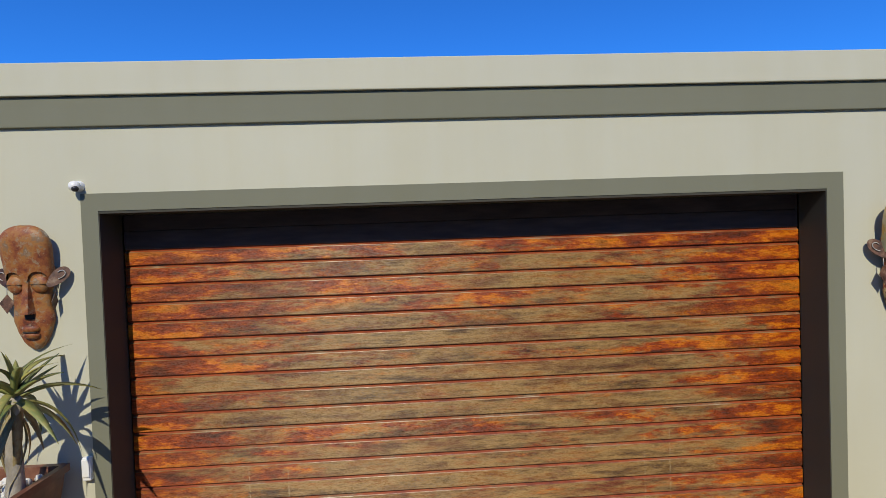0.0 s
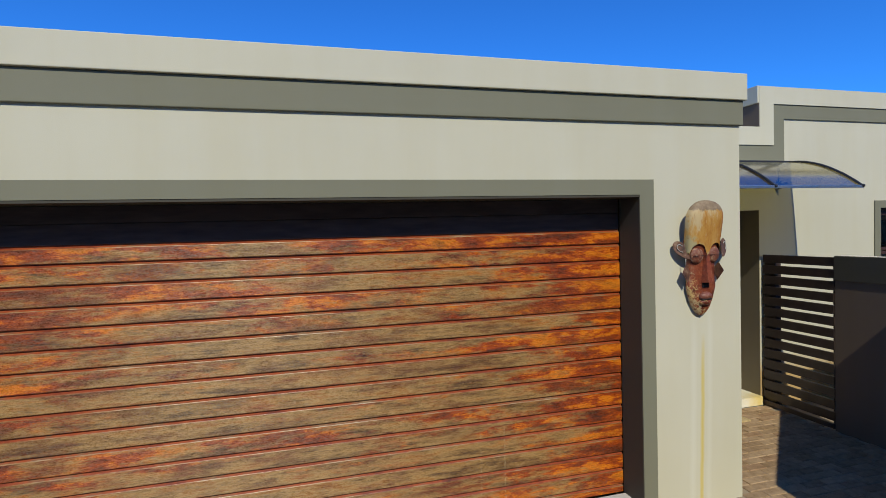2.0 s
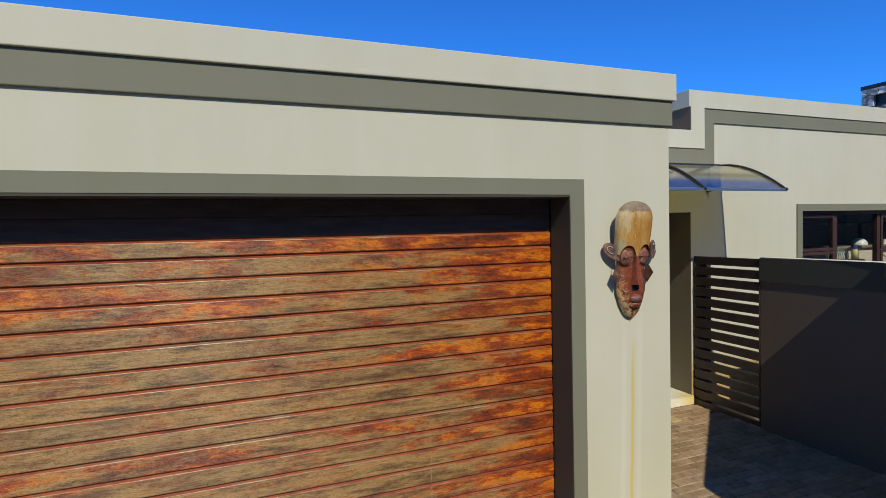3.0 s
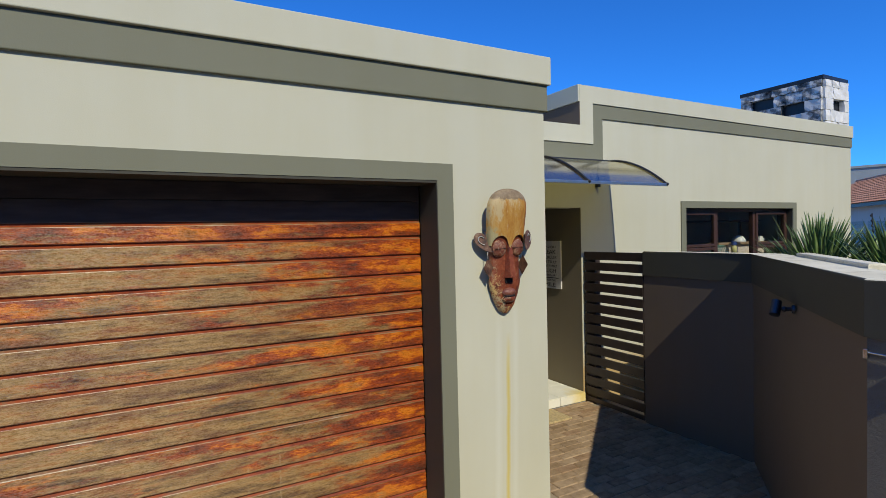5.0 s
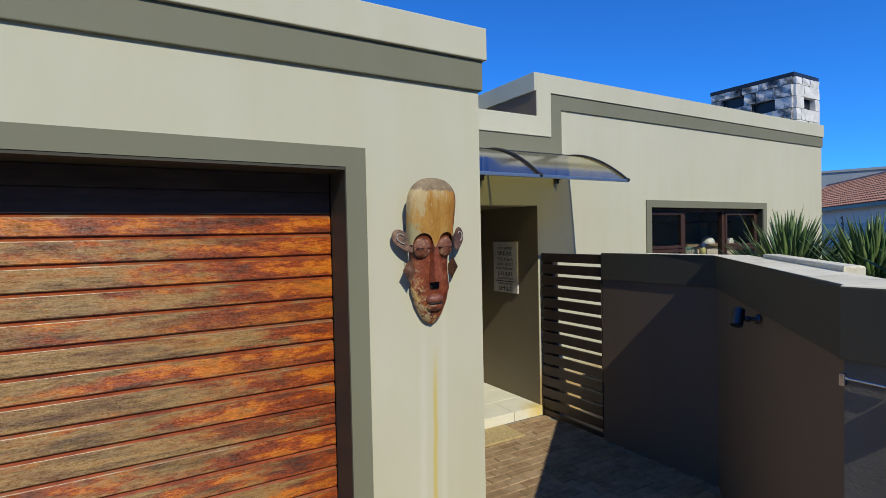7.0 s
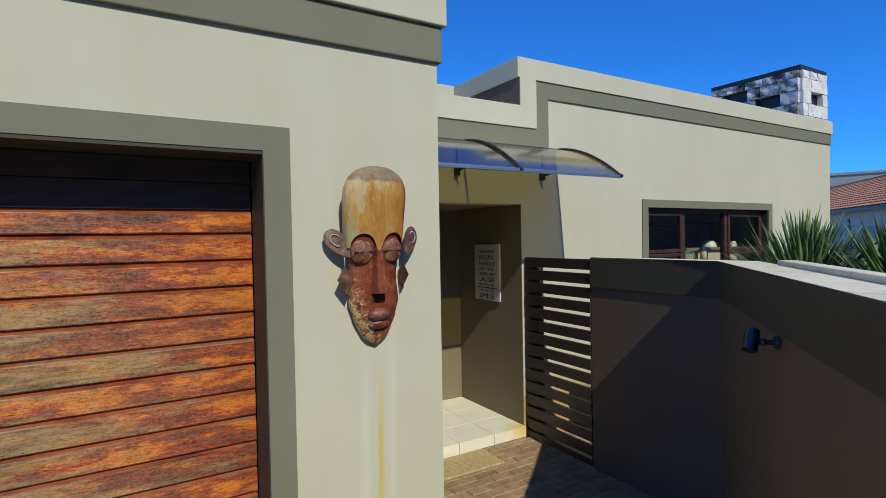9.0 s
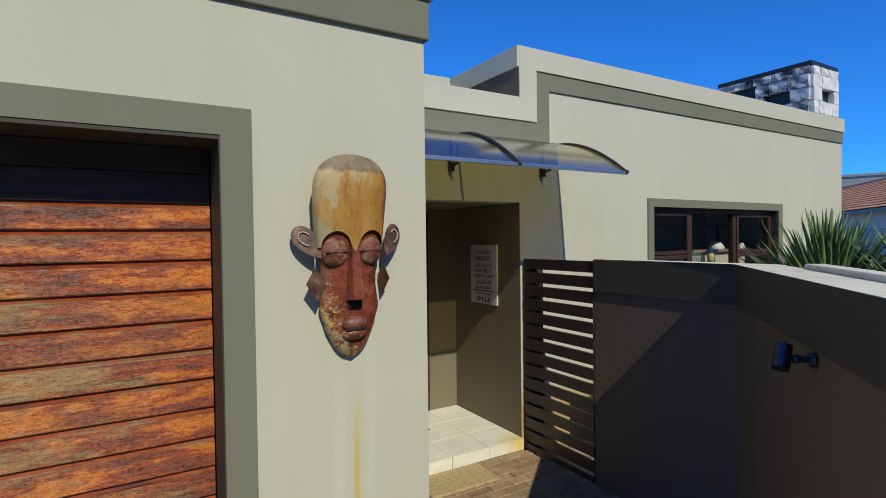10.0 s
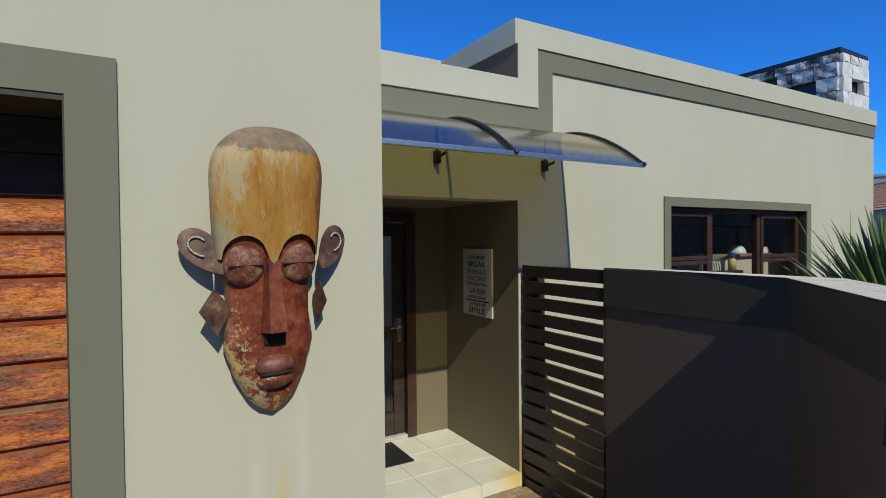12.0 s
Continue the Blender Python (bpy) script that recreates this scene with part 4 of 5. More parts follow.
M_FOREHEAD, M_FACE = forehead_material(), face_material()
M_SCUFF = mottled("scuffed_rust_paint", [(0.33, (0.050, 0.022, 0.014)), (0.41, (0.17, 0.040, 0.016)), (0.48, (0.27, 0.085, 0.022)), (0.55, (0.33, 0.145, 0.035)), (0.61, (0.19, 0.115, 0.065)), (0.69, (0.40, 0.34, 0.24))], 8, 0.55, flakes=(0.28, 0.19, 0.11))
M_EAR = mottled("weathered_tin", [(0.36, (0.035, 0.016, 0.010)), (0.48, (0.095, 0.042, 0.024)), (0.57, (0.14, 0.065, 0.036)), (0.66, (0.24, 0.16, 0.10))], 18, 0.55)
M_LIP = mottled("faded_pink_oxide", [(0.35, (0.13, 0.036, 0.02)), (0.5, (0.22, 0.080, 0.05)), (0.64, (0.30, 0.17, 0.12))], 20, 0.5)
M_LID = mottled("scuffed_oxide_eyelid", [(0.34, (0.060, 0.019, 0.011)), (0.44, (0.14, 0.034, 0.016)), (0.54, (0.19, 0.060, 0.030)), (0.64, (0.32, 0.19, 0.11))], 26, 0.6, flakes=(0.27, 0.19, 0.13))
M_SLIT = plain("black_slit", (0.012, 0.009, 0.008), 0.8)


def between(keys, v):
    for (a, x), (b, y) in zip(keys, keys[1:]):
        if v <= b:
            k = (v - a) / (b - a)
            k = k * k * (3 - 2 * k) if b - a > 0.08 else k
            return x + (y - x) * k
    return keys[-1][1]


def patch(bm, f, nu, nv, mat):
    g = [[bm.verts.new(f(i / nu, j / nv)) for i in range(nu + 1)] for j in range(nv + 1)]
    for j in range(nv):
        for i in range(nu):
            q = bm.faces.new((g[j][i], g[j][i + 1], g[j + 1][i + 1], g[j + 1][i]))
            q.material_index, q.smooth = mat, True


WIDE = [(0.0, 0.012), (0.012, 0.040), (0.05, 0.072), (0.13, 0.112), (0.22, 0.134), (0.30, 0.122), (0.38, 0.124), (0.47, 0.142), (0.57, 0.150)]
DEEP = [(0.0, 0.020), (0.05, 0.045), (0.2, 0.055), (0.4, 0.060), (0.57, 0.075)]


def crown(z, base, low, full=0.70):
    """The head's half width or depth at height z: swelling upwards, then rounded off."""
    if z < full:
        return low + (base - low) * min(1.0, (z - 0.44) / (full - 0.44)) ** 0.7
    return base * max(0.0, 1 - ((z - full) / 0.1575) ** 2.5) ** 0.45


def mask(label, at, scale, mats):
    bm = bmesh.new()

    def put(sub, mat, smooth, m=None):
        """Joins one piece of the mask, with its own material slot."""
        if m is not None:
            bmesh.ops.transform(sub, verts=sub.verts[:], matrix=m)
        bmesh.ops.recalc_face_normals(sub, faces=sub.faces[:])
        for f in sub.faces:
            f.material_index, f.smooth = mat, smooth
        me = bpy.data.meshes.new("piece")
        sub.to_mesh(me)
        sub.free()
        bm.from_mesh(me)
        bpy.data.meshes.remove(me)

    def face(u, v):
        z, a = 0.57 * v, math.pi * u
        return (-between(WIDE, z) * math.cos(a), -between(DEEP, z) * math.sin(a) ** 0.55 - 0.004, z)

    def head(u, v):
        a = math.pi * u
        s = -math.cos(a)
        arch = max(0.0, 1 - ((abs(s) - 0.52) / 0.40) ** 2) ** 0.5 * 0.066
        low = 0.475 + arch - 0.02 * max(0, 0.12 - abs(s)) / 0.12
        z = low + (0.857 - low) * (1 - (1 - v) ** 1.9)
        return (s * crown(z, 0.163, 0.146), -crown(z, 0.078, 0.076) * math.sin(a) ** 0.5 - 0.008 - 0.125 * max(0.0, z - 0.475), z)

    sub = bmesh.new()
    patch(sub, face, 28, 30, 1)
    put(sub, 1, True)
    sub = bmesh.new()
    patch(sub, head, 48, 22, 0)
    put(sub, 0, True)
    for s in (-1, 1):
        put(ball(bmesh.new(), (s * 0.078, -0.057, 0.455), 0.058, 0.029, 0.062, 24, 16), 6, True)
        put(B(s * 0.078 - 0.050, -0.0862, 0.4535, s * 0.078 + 0.050, -0.070, 0.4555), 3, False)
        # ear plate with a wire curl
        m = pose(-0.176 if s < 0 else 0.194, -0.024 if s < 0 else -0.05, 0.497, -12, 0, -14 if s < 0 else 24) @ pose(0, 0, 0, 0, s * 44, 0)
        pts = [(0.044 * math.cos(t) * (1 + 0.28 * math.sin(t)), 0.086 * math.sin(t)) for t in [2 * math.pi * i / 24 for i in range(24)]]
        put(prism(bmesh.new(), pts, 0.004), 2, False, m)
        curl, pr = bmesh.new(), None
        for i in range(11):
            t = radians(-60 + 25 * i)
            c = (s * 0.022 * math.cos(t), -0.006, 0.028 + 0.026 * math.sin(t) * (1.6 if t < 0 else 1))
            if pr:
                rod(curl, pr, c, 0.0032, seg=6)
            pr = c
        put(curl, 4, True, m)
        # wire and diamond earring
        put(rod(bmesh.new(), (s * 0.158, -0.034, 0.440), (s * 0.158, -0.034, 0.385), 0.0028, seg=6), 4, True)
        put(prism(bmesh.new(), [(0, 0.0), (0.046, -0.062), (0.0, -0.135), (-0.046, -0.062)], 0.003), 2, False, pose(s * 0.158, -0.034, 0.392, -6, 0, 8 if s < 0 else -80))
    # wedge of the nose
    sub = bmesh.new()
    prof = [(-0.055, 0.505), (-0.075, 0.515), (-0.112, 0.255), (-0.055, 0.25)]
    lft = [sub.verts.new((-w, y, z)) for (y, z), w in zip(prof, (0.022, 0.014, 0.024, 0.040))]
    rgt = [sub.verts.new((w, y, z)) for (y, z), w in zip(prof, (0.022, 0.014, 0.024, 0.040))]
    sub.faces.new(lft)
    sub.faces.new(rgt[::-1])
    for i in range(4):
        sub.faces.new((lft[i], rgt[i], rgt[(i + 1) % 4], lft[(i + 1) % 4]))
    put(sub, 1, False)
    put(B(-0.031, -0.066, 0.216, 0.031, -0.050, 0.258), 3, False)
    put(ball(bmesh.new(), (0, -0.055, 0.150), 0.058, 0.034, 0.032, 20, 12), 5, True)
    put(ball(bmesh.new(), (0, -0.053, 0.106), 0.056, 0.030, 0.028, 20, 12), 1, True)
    put(ball(bmesh.new(), (0, -0.072, 0.127), 0.050, 0.014, 0.008, 16, 8), 3, True)
    # the shell hangs clear of the wall on a peg, the head standing out farther than the chin
    for v in bm.verts:
        v.co.y = v.co.y - 0.004 - 0.026 * v.co.z
    put(rod(bmesh.new(), (0, 0.03, 0.70), (0, -0.10, 0.70), 0.009, seg=8), 3, False)
    bmesh.ops.scale(bm, vec=(scale, scale, scale), verts=bm.verts[:])
    me = bpy.data.meshes.new("wall_mask")
    bm.to_mesh(me)
    bm.free()
    for m in mats:
        me.materials.append(m)
    ob = new("wall_mask", me)
    ob.matrix_basis = at
    return tagged(ob, label, "wall mask", group="masks beside the garage door")


mask("long metal wall mask with ochre forehead and red-brown face", pose(3.153, FRONT, 1.165, 0, -1.5, 5), 1.03, [M_FOREHEAD, M_FACE, M_EAR, M_SLIT, M_WIRE, M_LIP, M_LID])
mask("long rust-brown metal wall mask with diamond earrings", pose(-2.625, FRONT, 1.235, 0, 0, 0), 0.92, [M_SCUFF, M_SCUFF, M_EAR, M_SLIT, M_WIRE, M_SCUFF, M_SCUFF])

# ---- small fixtures at the garage ----
dome = thing("security_camera", "small white dome camera above the garage door corner", "camera", (-2.325, FRONT, 2.262))
bm = bmesh.new()
rod(bm, (0, 0, 0), (0, -0.03, 0), 0.034, 0.030, 20)
part("base", bm, M_WHITE, dome)
bm = bmesh.new()
ball(bm, (0.0, -0.052, -0.004), 0.034, 0.034, 0.034)
part("dome", bm, M_WHITE, dome, smooth=True)
bm = bmesh.new()
ball(bm, (0.012, -0.066, -0.020), 0.021, 0.021, 0.021, 12, 8)
part("lens", bm, M_BLACK, dome, "black lens", smooth=True)
outlet = thing("outdoor_socket", "white weatherproof socket box low on the wall", "socket", (-2.352, FRONT, 0.455))
part("box", B(-0.026, -0.038, -0.075, 0.026, 0.0, 0.075, 0.006), M_WHITE, outlet)
part("lid", B(-0.023, -0.046, -0.05, 0.023, -0.0385, 0.065, 0.004), M_WHITE, outlet)

# ---- planter with aloe ----
M_POT = mottled("rust_glazed_planter", [(0.3, (0.075, 0.03, 0.02)), (0.5, (0.16, 0.06, 0.035)), (0.72, (0.27, 0.14, 0.085))], 5, 0.45)
PXC, PYC, RIM = -2.765, 3.40, 0.515
pot = thing("planter", "square tapered rust-brown planter filled with white pebbles", "planter", (PXC, PYC, GROUND))
bm = bmesh.new()
H = RIM - GROUND
levels = [(0.215, 0.0), (0.315, H - 0.05), (0.335, H - 0.045), (0.335, H), (0.295, H), (0.29, H - 0.09)]
rings = [[bm.verts.new((sx * r, sy * r, z)) for sx, sy in ((-1, -1), (1, -1), (1, 1), (-1, 1))] for r, z in levels]
for a, b in zip(rings, rings[1:]):
    for k in range(4):
        bm.faces.new((a[k], a[(k + 1) % 4], b[(k + 1) % 4], b[k]))
bm.faces.new(rings[0][::-1])
bm.faces.new(rings[-1])
part("body", bm, M_POT, pot)
M_PEBBLE = plain("white_pebble", (0.66, 0.64, 0.60), 0.7, vary=0.18, scale=20)
rnd = random.Random(11)
pebbles = []
for k in range(4):
    bm = bmesh.new()
    bmesh.ops.create_icosphere(bm, subdivisions=1, radius=1.0)
    for v in bm.verts:
        v.co *= rnd.uniform(0.85, 1.1)
    pebbles.append(mesh_of("pebble", bm, M_PEBBLE, True))
for i in range(190):
    ob = new("pebble", pebbles[i % 4])
    ob.parent = pot
    r = rnd.uniform(0.016, 0.032)
    ob.matrix_basis = Matrix.LocRotScale((rnd.uniform(-0.26, 0.26), rnd.uniform(-0.26, 0.26), H - 0.075 + rnd.uniform(0, 0.03)), Euler((rnd.uniform(0, 6), rnd.uniform(0, 6), rnd.uniform(0, 6))), (r * 1.3, r, r * 0.7))


def leaf_material(name, young, old, edge, rough=0.45):
    m, p, n, l = material(name, rough)
    oi = n.new("ShaderNodeObjectInfo")
    base = ramp(n, l, oi.outputs["Random"], [(0.0, young), (0.6, tuple((a + b) / 2 for a, b in zip(young, old))), (1.0, old)])
    f = noise_node(n, l, 9, 5, stretch=(0.6, 6, 6), offset=True)
    base = mix(n, l, ramp(n, l, f, [(0.42, (0, 0, 0)), (0.72, (0.85, 0.85, 0.85))]), base, edge)
    l.new(base, p.inputs["Base Color"])
    return m


def blade_mesh(name, mat, length, width, droop, rise=0.0, thick=0.004, channel=0.25, n=9):
    """A sword leaf along +x: channelled, tapered to a point, curving down by droop."""
    bm = bmesh.new()
    rows = []
    for i in range(n + 1):
        k = i / n
        w = width * (0.62 + 0.38 * math.sin(min(1, k * 2.2) * math.pi / 2)) * (1 - k ** 2.4) * 0.5 + 0.0006
        a = rise * k - droop * k * k
        x, z = length * (k - 0.12 * abs(droop) * k ** 3), length * a
        rows.append([bm.verts.new(c) for c in ((x, -w, z + w * channel), (x, 0, z), (x, w, z + w * channel), (x, 0, z - thick * (1 - 0.8 * k)))])
    for a, b in zip(rows, rows[1:]):
        for k in range(4):
            bm.faces.new((a[k], b[k], b[(k + 1) % 4], a[(k + 1) % 4]))
    bm.faces.new(rows[0])
    bm.faces.new(rows[-1][::-1])
    return mesh_of(name, bm, mat, True)


M_ALOE = leaf_material("aloe_leaf", (0.085, 0.14, 0.050), (0.34, 0.32, 0.085), (0.36, 0.30, 0.09))
M_DEAD = leaf_material("withered_aloe_leaf", (0.30, 0.24, 0.11), (0.36, 0.30, 0.16), (0.20, 0.12, 0.05), 0.7)
M_BARK = mottled("pale_grey_bark", [(0.3, (0.20, 0.17, 0.13)), (0.6, (0.40, 0.36, 0.29)), (0.8, (0.48, 0.45, 0.38))], 12, 0.9, relief=0.006, stretch=(1, 1, 0.5))
aloe = thing("aloe_tree", "aloe with grey trunk and arching green and yellowing leaves", "plant", (-2.54, 3.42, 0.44))
bm = bmesh.new()
prev = None
for i in range(9):
    k = i / 8
    c = (0.035 * k + 0.008 * math.sin(k * 9), 0, 0.60 * k)
    r = 0.048 * (1 - 0.35 * k) + 0.003 * math.sin(i * 2.3)
    ringv = [bm.verts.new((c[0] + r * math.cos(t), r * math.sin(t), c[2])) for t in [2 * math.pi * j / 12 for j in range(12)]]
    if prev:
        for j in range(12):
            bm.faces.new((prev[j], prev[(j + 1) % 12], ringv[(j + 1) % 12], ringv[j]))
    prev = ringv
bm.faces.new(prev)
part("trunk", bm, M_BARK, aloe, smooth=True)
green = [blade_mesh("leaf", M_ALOE, ln, 0.058, dr, 0.15, 0.012, 0.5, 11) for ln, dr in ((0.36, 0.25), (0.42, 0.55), (0.46, 0.95), (0.34, 0.1))]
dead = [blade_mesh("withered_leaf", M_DEAD, ln, 0.055, dr, 0.0, 0.006, 0.4, 11) for ln, dr in ((0.42, 0.9), (0.36, 0.6))]
for i in range(26):
    k = i / 26
    ob = new("leaf", green[rnd.randrange(4) if k > 0.3 else 1 + rnd.randrange(2)])
    ob.parent = aloe
    s = rnd.uniform(0.8, 1.05) * (1.0 if k < 0.75 else 0.75)
    ob.matrix_basis = Matrix.LocRotScale((0.035, 0, 0.55 + 0.10 * k), Euler((rnd.uniform(-0.2, 0.2), -radians(-12 + 88 * k + rnd.uniform(-8, 8)), i * 2.399)), (s, s, s))
for i in range(8):
    ob = new("withered_leaf", dead[i % 2])
    ob.parent = aloe
    s = rnd.uniform(0.75, 1.05)
    ob.matrix_basis = Matrix.LocRotScale((0.03, 0, 0.52 + rnd.uniform(-0.04, 0.04)), Euler((rnd.uniform(-0.3, 0.3), radians(rnd.uniform(25, 62)), i * 2.399 + 0.7)), (s, s, s))

# ---- plants behind the boundary wall ----
M_YUCCA = leaf_material("yucca_leaf", (0.046, 0.098, 0.028), (0.115, 0.20, 0.055), (0.21, 0.26, 0.11), 0.4)
M_SOIL = plain("dark_bed_soil", (0.075, 0.055, 0.04), 0.95, vary=0.3, scale=8, relief=0.01)
bm = B(5.97, 1.2, GROUND - 0.1, 8.6, 4.4, 0.98)
tagged(part("planting_bed", bm, M_SOIL), "raised bed of dark soil behind the boundary wall", "planting bed", kind="structure")
swords = [blade_mesh("leaf", M_YUCCA, ln, 0.066, dr, 0.0, 0.004, 0.35, 6) for ln, dr in ((0.80, 0.02), (0.76, 0.06), (0.70, 0.12), (0.82, 0.0))]


def yucca(at, count, scale, seed, label):
    y = thing("yucca", label, "plant", at, group="yuccas behind the wall")
    r = random.Random(seed)
    bm = bmesh.new()
    rod(bm, (0, 0, -0.02), (0, 0, 0.16), 0.07, 0.05)
    part("trunk", bm, M_BARK, y, smooth=True)
    for i in range(count):
        k = (i + 0.5) / count
        ob = new("leaf", swords[r.randrange(4)])
        ob.parent = y
        s = scale * r.uniform(0.82, 1.05)
        ob.matrix_basis = Matrix.LocRotScale((r.uniform(-0.02, 0.02), r.uniform(-0.02, 0.02), 0.10 + 0.06 * k), Euler((r.uniform(-0.5, 0.5), -radians(6 + 80 * k ** 0.9 + r.uniform(-5, 5)), i * 2.399)), (s, s, s))
    return y


yucca((6.42, 3.32, 0.98), 250, 0.93, 1, "dense yucca rosette of stiff dark green sword leaves")
yucca((6.40, 2.72, 0.98), 230, 0.89, 2, "yucca rosette of stiff green sword leaves beside another")
yucca((6.15, 2.15, 0.98), 120, 0.9, 3, "yucca rosette of stiff green sword leaves beside another")
M_GRASS = leaf_material("reed_grass", (0.10, 0.19, 0.04), (0.20, 0.26, 0.07), (0.26, 0.24, 0.10), 0.6)
reed = thing("ornamental_grass", "tuft of thin arching grass blades in the bed", "plant", (7.25, 3.86, 0.98))
thin = [blade_mesh("blade", M_GRASS, ln, 0.009, dr, 0.0, 0.001, 0.2, 8) for ln, dr in ((0.85, 0.12), (1.05, 0.2), (0.6, 0.3))]
short = [blade_mesh("blade", M_GRASS, ln, 0.03, dr, 0.0, 0.001, 0.2, 7) for ln, dr in ((0.55, 0.3), (0.45, 0.5))]
rnd = random.Random(8)
for i in range(64):
    ob = new("blade", thin[i % 3] if i < 14 else short[i % 2])
    ob.parent = reed
    s = rnd.uniform(0.8, 1.1)
    ob.matrix_basis = Matrix.LocRotScale((rnd.uniform(-0.06, 0.06), rnd.uniform(-0.06, 0.06), -0.01), Euler((0, -radians(rnd.uniform(62, 88)), rnd.uniform(0, 6.28))), (s, s, s))

# ---- neighbouring buildings ----
M_TERRA = mottled("terracotta_roof_tile", [(0.3, (0.42, 0.19, 0.11)), (0.55, (0.58, 0.28, 0.165)), (0.75, (0.62, 0.36, 0.24))], 1.6, 0.8)
M_PALE = plaster("pale_grey_render", (0.56, 0.56, 0.54))
M_FARGREY = plaster("far_grey_render", (0.30, 0.33, 0.33))
# eave line and the roof that rises behind it
EA, EB, EZ = Vector((46.0, 24.0, 0)), Vector((22.0, 3.6, 0)), 2.85
along = (EB - EA).normalized()
back = Vector((-along.y, along.x, 0))
if back.x < 0:
    back = -back
neighbour = thing("neighbour_house", "single-storey pale grey house with a hipped terracotta tile roof", "house")
span = (EB - EA).length
frame_m = Matrix.Translation(EA) @ Matrix((along, back, Vector((0, 0, 1)))).transposed().to_4x4()
part("wall", box(bmesh.new(), 0.3, 0.5, GROUND, span - 0.3, 8.0, EZ + 0.02, 0, frame_m), M_PALE, neighbour)
part("fascia", box(bmesh.new(), 0, -0.03, EZ - 0.16, span, 0.02, EZ + 0.03, 0, frame_m), M_DARKWOOD, neighbour, "dark fascia board")
DEPTH, RISE = 4.2, 2.1
bm = bmesh.new()
prism(bm, [(0, EZ + 0.0), (DEPTH, EZ + RISE), (2 * DEPTH, EZ)], span, axes=((0, 1, 0), (0, 0, 1), (1, 0, 0)))
bmesh.ops.transform(bm, verts=bm.verts[:], matrix=frame_m)
roof = part("roof", bm, M_TERRA, neighbour, "weathered terracotta tile roof")
# rolled tile courses over the near slope, joined
ROWS, STEP = 13, 0.11
cols = int(span / STEP)
vs, fs = [], []
for j in range(ROWS):
    for e in range(2):
        k = (j + e * 1.06) / ROWS
        lift = 0.075 if e == 0 else 0.025
        for i in range(cols + 1):
            roll = 0.035 * max(0.0, math.sin(2 * math.pi * i / 3))
            vs.append(frame_m @ Vector((i * STEP, DEPTH * k - 0.08, EZ + RISE * k + lift + roll)))
    a = j * 2 * (cols + 1)
    for i in range(cols):
        fs.append((a + i, a + i + 1, a + cols + 2 + i, a + cols + 1 + i))
me = bpy.data.meshes.new("roof_tiles")
me.from_pydata([tuple(v) for v in vs], [], fs)
me.materials.append(M_TERRA)
tiles = new("roof_tiles", me)
tiles.parent = roof
tagged(tiles, "courses of rolled terracotta tiles", kind="stuff")
bm = bmesh.new()
n0 = frame_m @ Vector((-0.2, DEPTH, EZ + RISE + 0.06))
n1 = frame_m @ Vector((span + 0.2, DEPTH, EZ + RISE + 0.06))
rod(bm, n0, n1, 0.13, 0.13, 10)
part("ridge_cap", bm, M_TERRA, roof)

far = thing("far_house", "grey flat-roofed building behind the tiled roof", "house")
far_m = Matrix.Translation((55.0, 21.8, 0)) @ Matrix(((-0.36, 0.93, 0), (0.93, 0.36, 0), (0, 0, 1))).transposed().to_4x4()
part("wall", box(bmesh.new(), -14, 0, GROUND, 10, 9, 6.55, 0, far_m), M_FARGREY, far)
part("parapet", box(bmesh.new(), -14.1, -0.1, 6.55, 10.1, 9.1, 6.75, 0, far_m), M_FARGREY, far)


def aerial(at):
    a = thing("tv_aerial", "thin metal television aerial on the far roof", "aerial", at)
    bm = bmesh.new()
    rod(bm, (0, 0, 0), (0, 0, 1.5), 0.025, seg=6)
    part("mast", bm, M_STEEL, a)
    bm = bmesh.new()
    rod(bm, (-0.5, 0, 1.3), (0.5, 0, 1.35), 0.015, seg=6)
    for k in range(6):
        x = -0.45 + 0.18 * k
        rod(bm, (x, -0.3, 1.32), (x, 0.3, 1.32), 0.010, seg=5)
    part("boom", bm, M_STEEL, a)


aerial(far_m @ Vector((-3.6, 0.6, 6.75)))

# glass screen and electric fence at the far boundary
screen = thing("boundary_screen", "low boundary wall with clear glass panels and electric fence wires", "fence")
SA, SB = Vector((16.6, 10.2, 0)), Vector((15.4, 2.0, 0))
sal = (SB - SA).normalized()
sm = Matrix.Translation(SA) @ Matrix((sal, Vector((-sal.y, sal.x, 0)), Vector((0, 0, 1)))).transposed().to_4x4()
sl = (SB - SA).length
part("base_wall", box(bmesh.new(), 0, -0.1, GROUND, sl, 0.1, 1.25, 0, sm), M_FARGREY, screen)
for i in range(5):
    x = i * sl / 5
    part("panel", box(bmesh.new(), x + 0.03, -0.006, 1.25, x + sl / 5 - 0.03, 0.006, 1.80, 0, sm), M_FENCE_GLASS, screen).visible_shadow = False
for i in range(8):
    x = 0.4 + i * 1.05
    bm = bmesh.new()
    rod(bm, (x, -0.12, 1.2), (x + 0.06, -0.3, 1.98), 0.013, seg=8)
    bmesh.ops.transform(bm, verts=bm.verts[:], matrix=sm)
    post = part("fence_post", bm, M_BLACK, screen)
    for k in range(5):
        bm = bmesh.new()
        z = 1.45 + 0.12 * k
        ball(bm, (x + 0.03 + 0.005 * k, -0.20 - 0.028 * k, z), 0.024, 0.024, 0.03, 8, 6)
        bmesh.ops.transform(bm, verts=bm.verts[:], matrix=sm)
        part("insulator", bm, M_BLACK, post, smooth=True)
M_HEDGE = leaf_material("hedge_leaf", (0.05, 0.095, 0.03), (0.10, 0.16, 0.05), (0.14, 0.18, 0.07), 0.5)
vs, fs = [], []
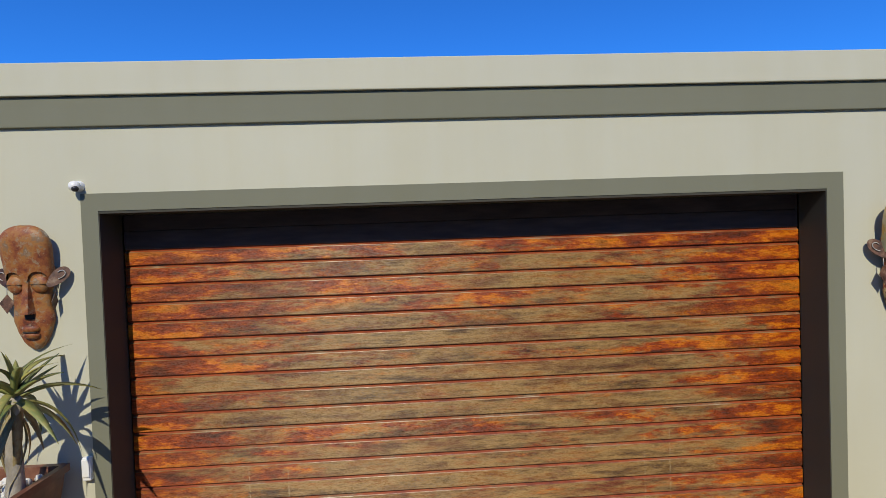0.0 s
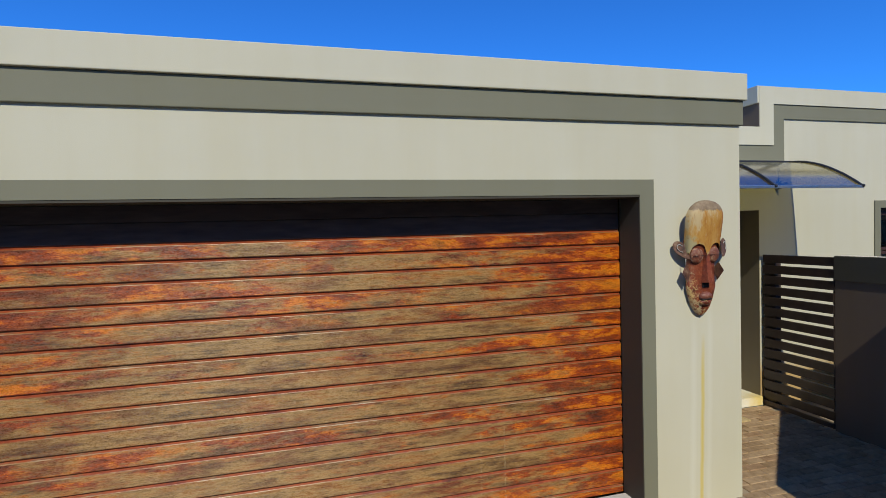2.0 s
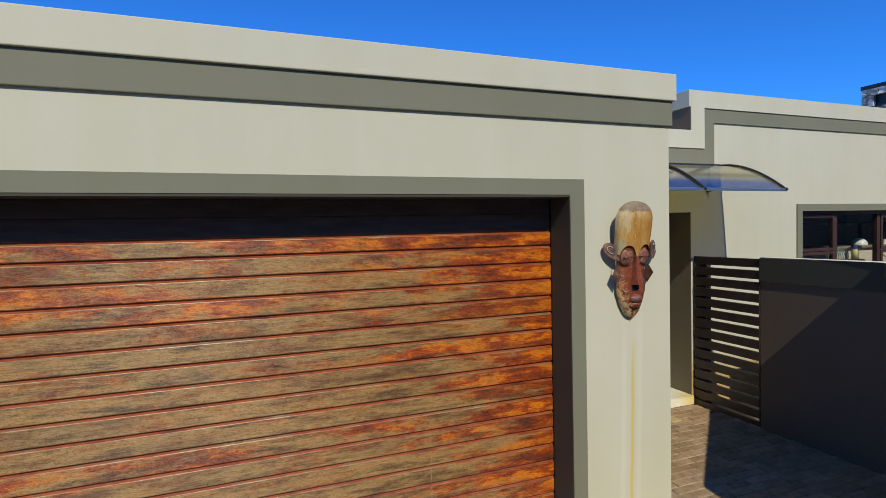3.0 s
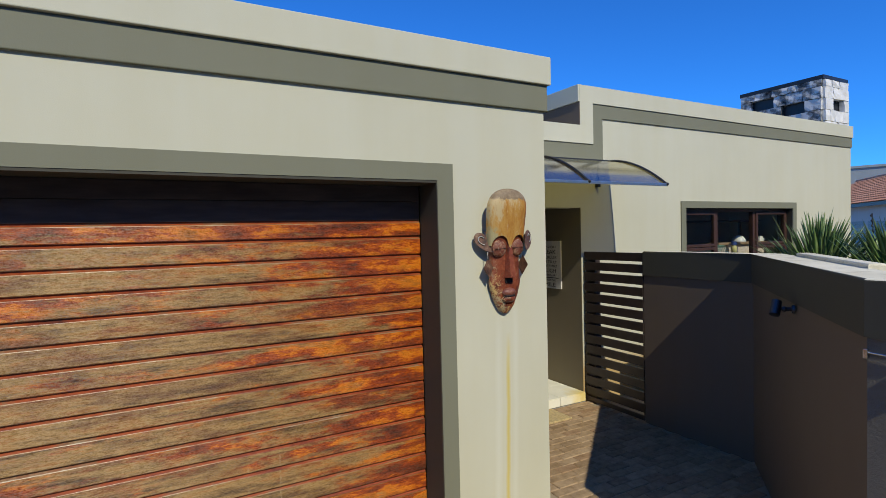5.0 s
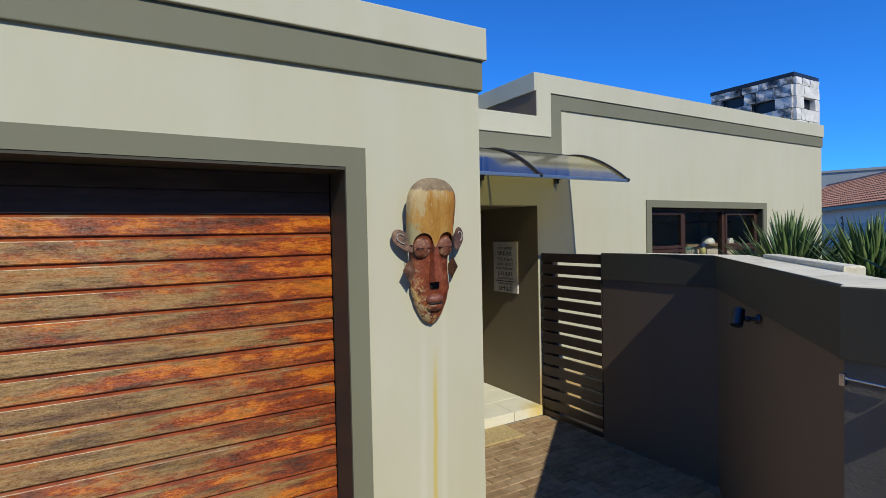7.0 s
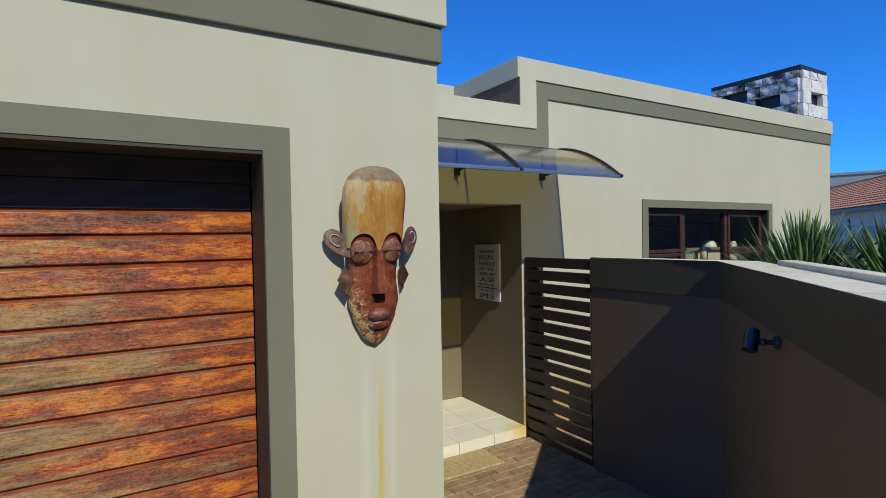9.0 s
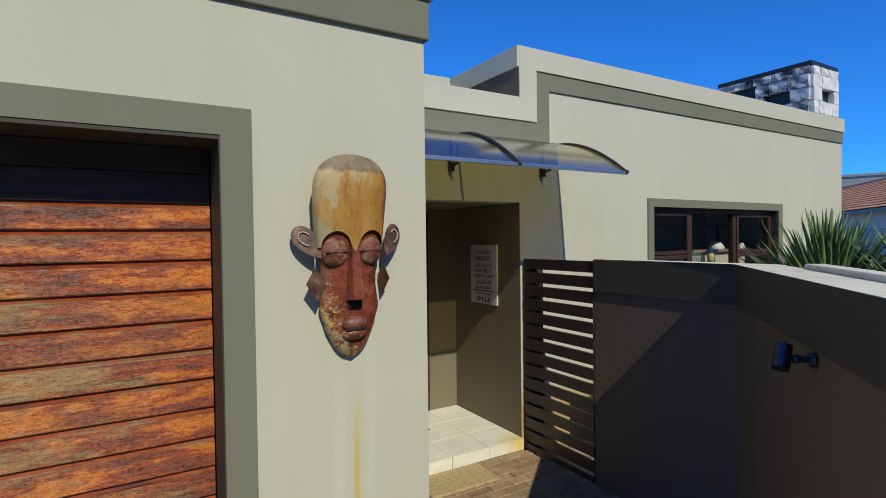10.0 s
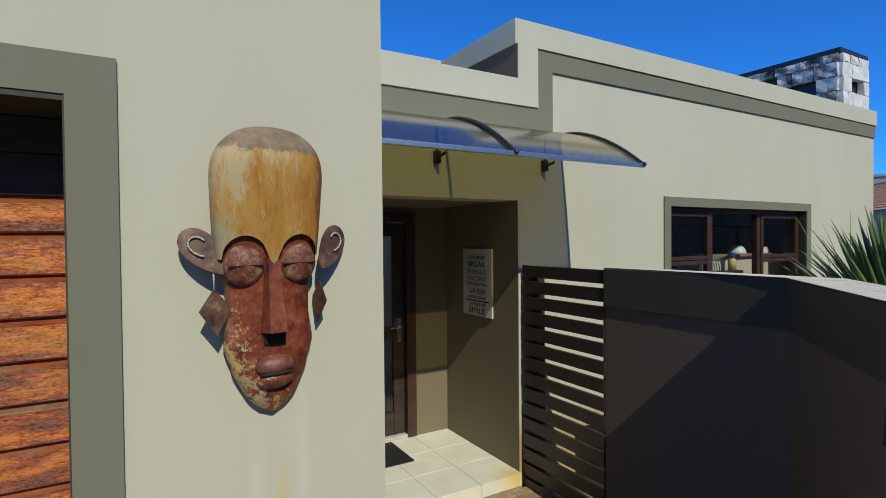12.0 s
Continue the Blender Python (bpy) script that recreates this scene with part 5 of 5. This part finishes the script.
rnd = random.Random(21)
for i in range(5200):
    c = sm @ Vector((rnd.uniform(0.0, sl), rnd.uniform(-1.1, -0.35), 0))
    top = 1.28 + 0.22 * noise.noise(Vector((c.x * 1.1, c.y * 1.1, 3)))
    c.z = top - abs(rnd.gauss(0, 0.22))
    d, e = Vector((rnd.gauss(0, 1), rnd.gauss(0, 1), rnd.gauss(0, 1))).normalized() * 0.055, Vector((rnd.gauss(0, 1), rnd.gauss(0, 1), rnd.gauss(0, 1))).normalized() * 0.03
    b = len(vs)
    vs += [tuple(c - d), tuple(c + e), tuple(c + d), tuple(c - e)]
    fs.append((b, b + 1, b + 2, b + 3))
me = bpy.data.meshes.new("hedge_leaves")
me.from_pydata(vs, [], fs)
me.materials.append(M_HEDGE)
tagged(new("hedge", me), "low clipped green hedge along the far boundary", "hedge", kind="stuff")

# ---- paving ----
paving = thing("pavement", "worn brown brick paving between garage and gate", "paving", (0, 0, 0), kind="structure")
part("bed", B(-7.0, -7.0, GROUND - 0.07, 5.52, 5.43, GROUND - 0.009), M_SAND, paving)
bricks = []
rnd = random.Random(4)
for k in range(5):
    bm = B(-0.097, -0.047, -0.03, 0.097, 0.047, 0)
    top = [v for v in bm.verts if v.co.z > -0.01]
    bmesh.ops.bevel(bm, geom=[e for e in bm.edges if e.verts[0] in top and e.verts[1] in top], offset=0.006, segments=1, affect="EDGES")
    for v in bm.verts:
        v.co.x += rnd.uniform(-0.0025, 0.0025)
        v.co.y += rnd.uniform(-0.0025, 0.0025)
    bricks.append(mesh_of("brick", bm, M_PAVER))
made = 0
row = 0
while row < 30:
    y = 5.375 - row * 0.1
    x = 3.66 + (0.1 if row % 2 else 0)
    while x < 5.47:
        inside = (x - NX) * (AY - NY) - (y - NY) * (AX - NX) < 0.03
        if inside and made < 300:
            ob = new("brick", bricks[rnd.randrange(5)])
            ob.parent = paving
            ob.matrix_basis = pose(x, y, GROUND + rnd.uniform(-0.003, 0.002), rnd.uniform(-0.6, 0.6), rnd.uniform(-0.4, 0.4), rnd.choice((0, 180)) + rnd.uniform(-0.8, 0.8))
            made += 1
        x += 0.2
    row += 1
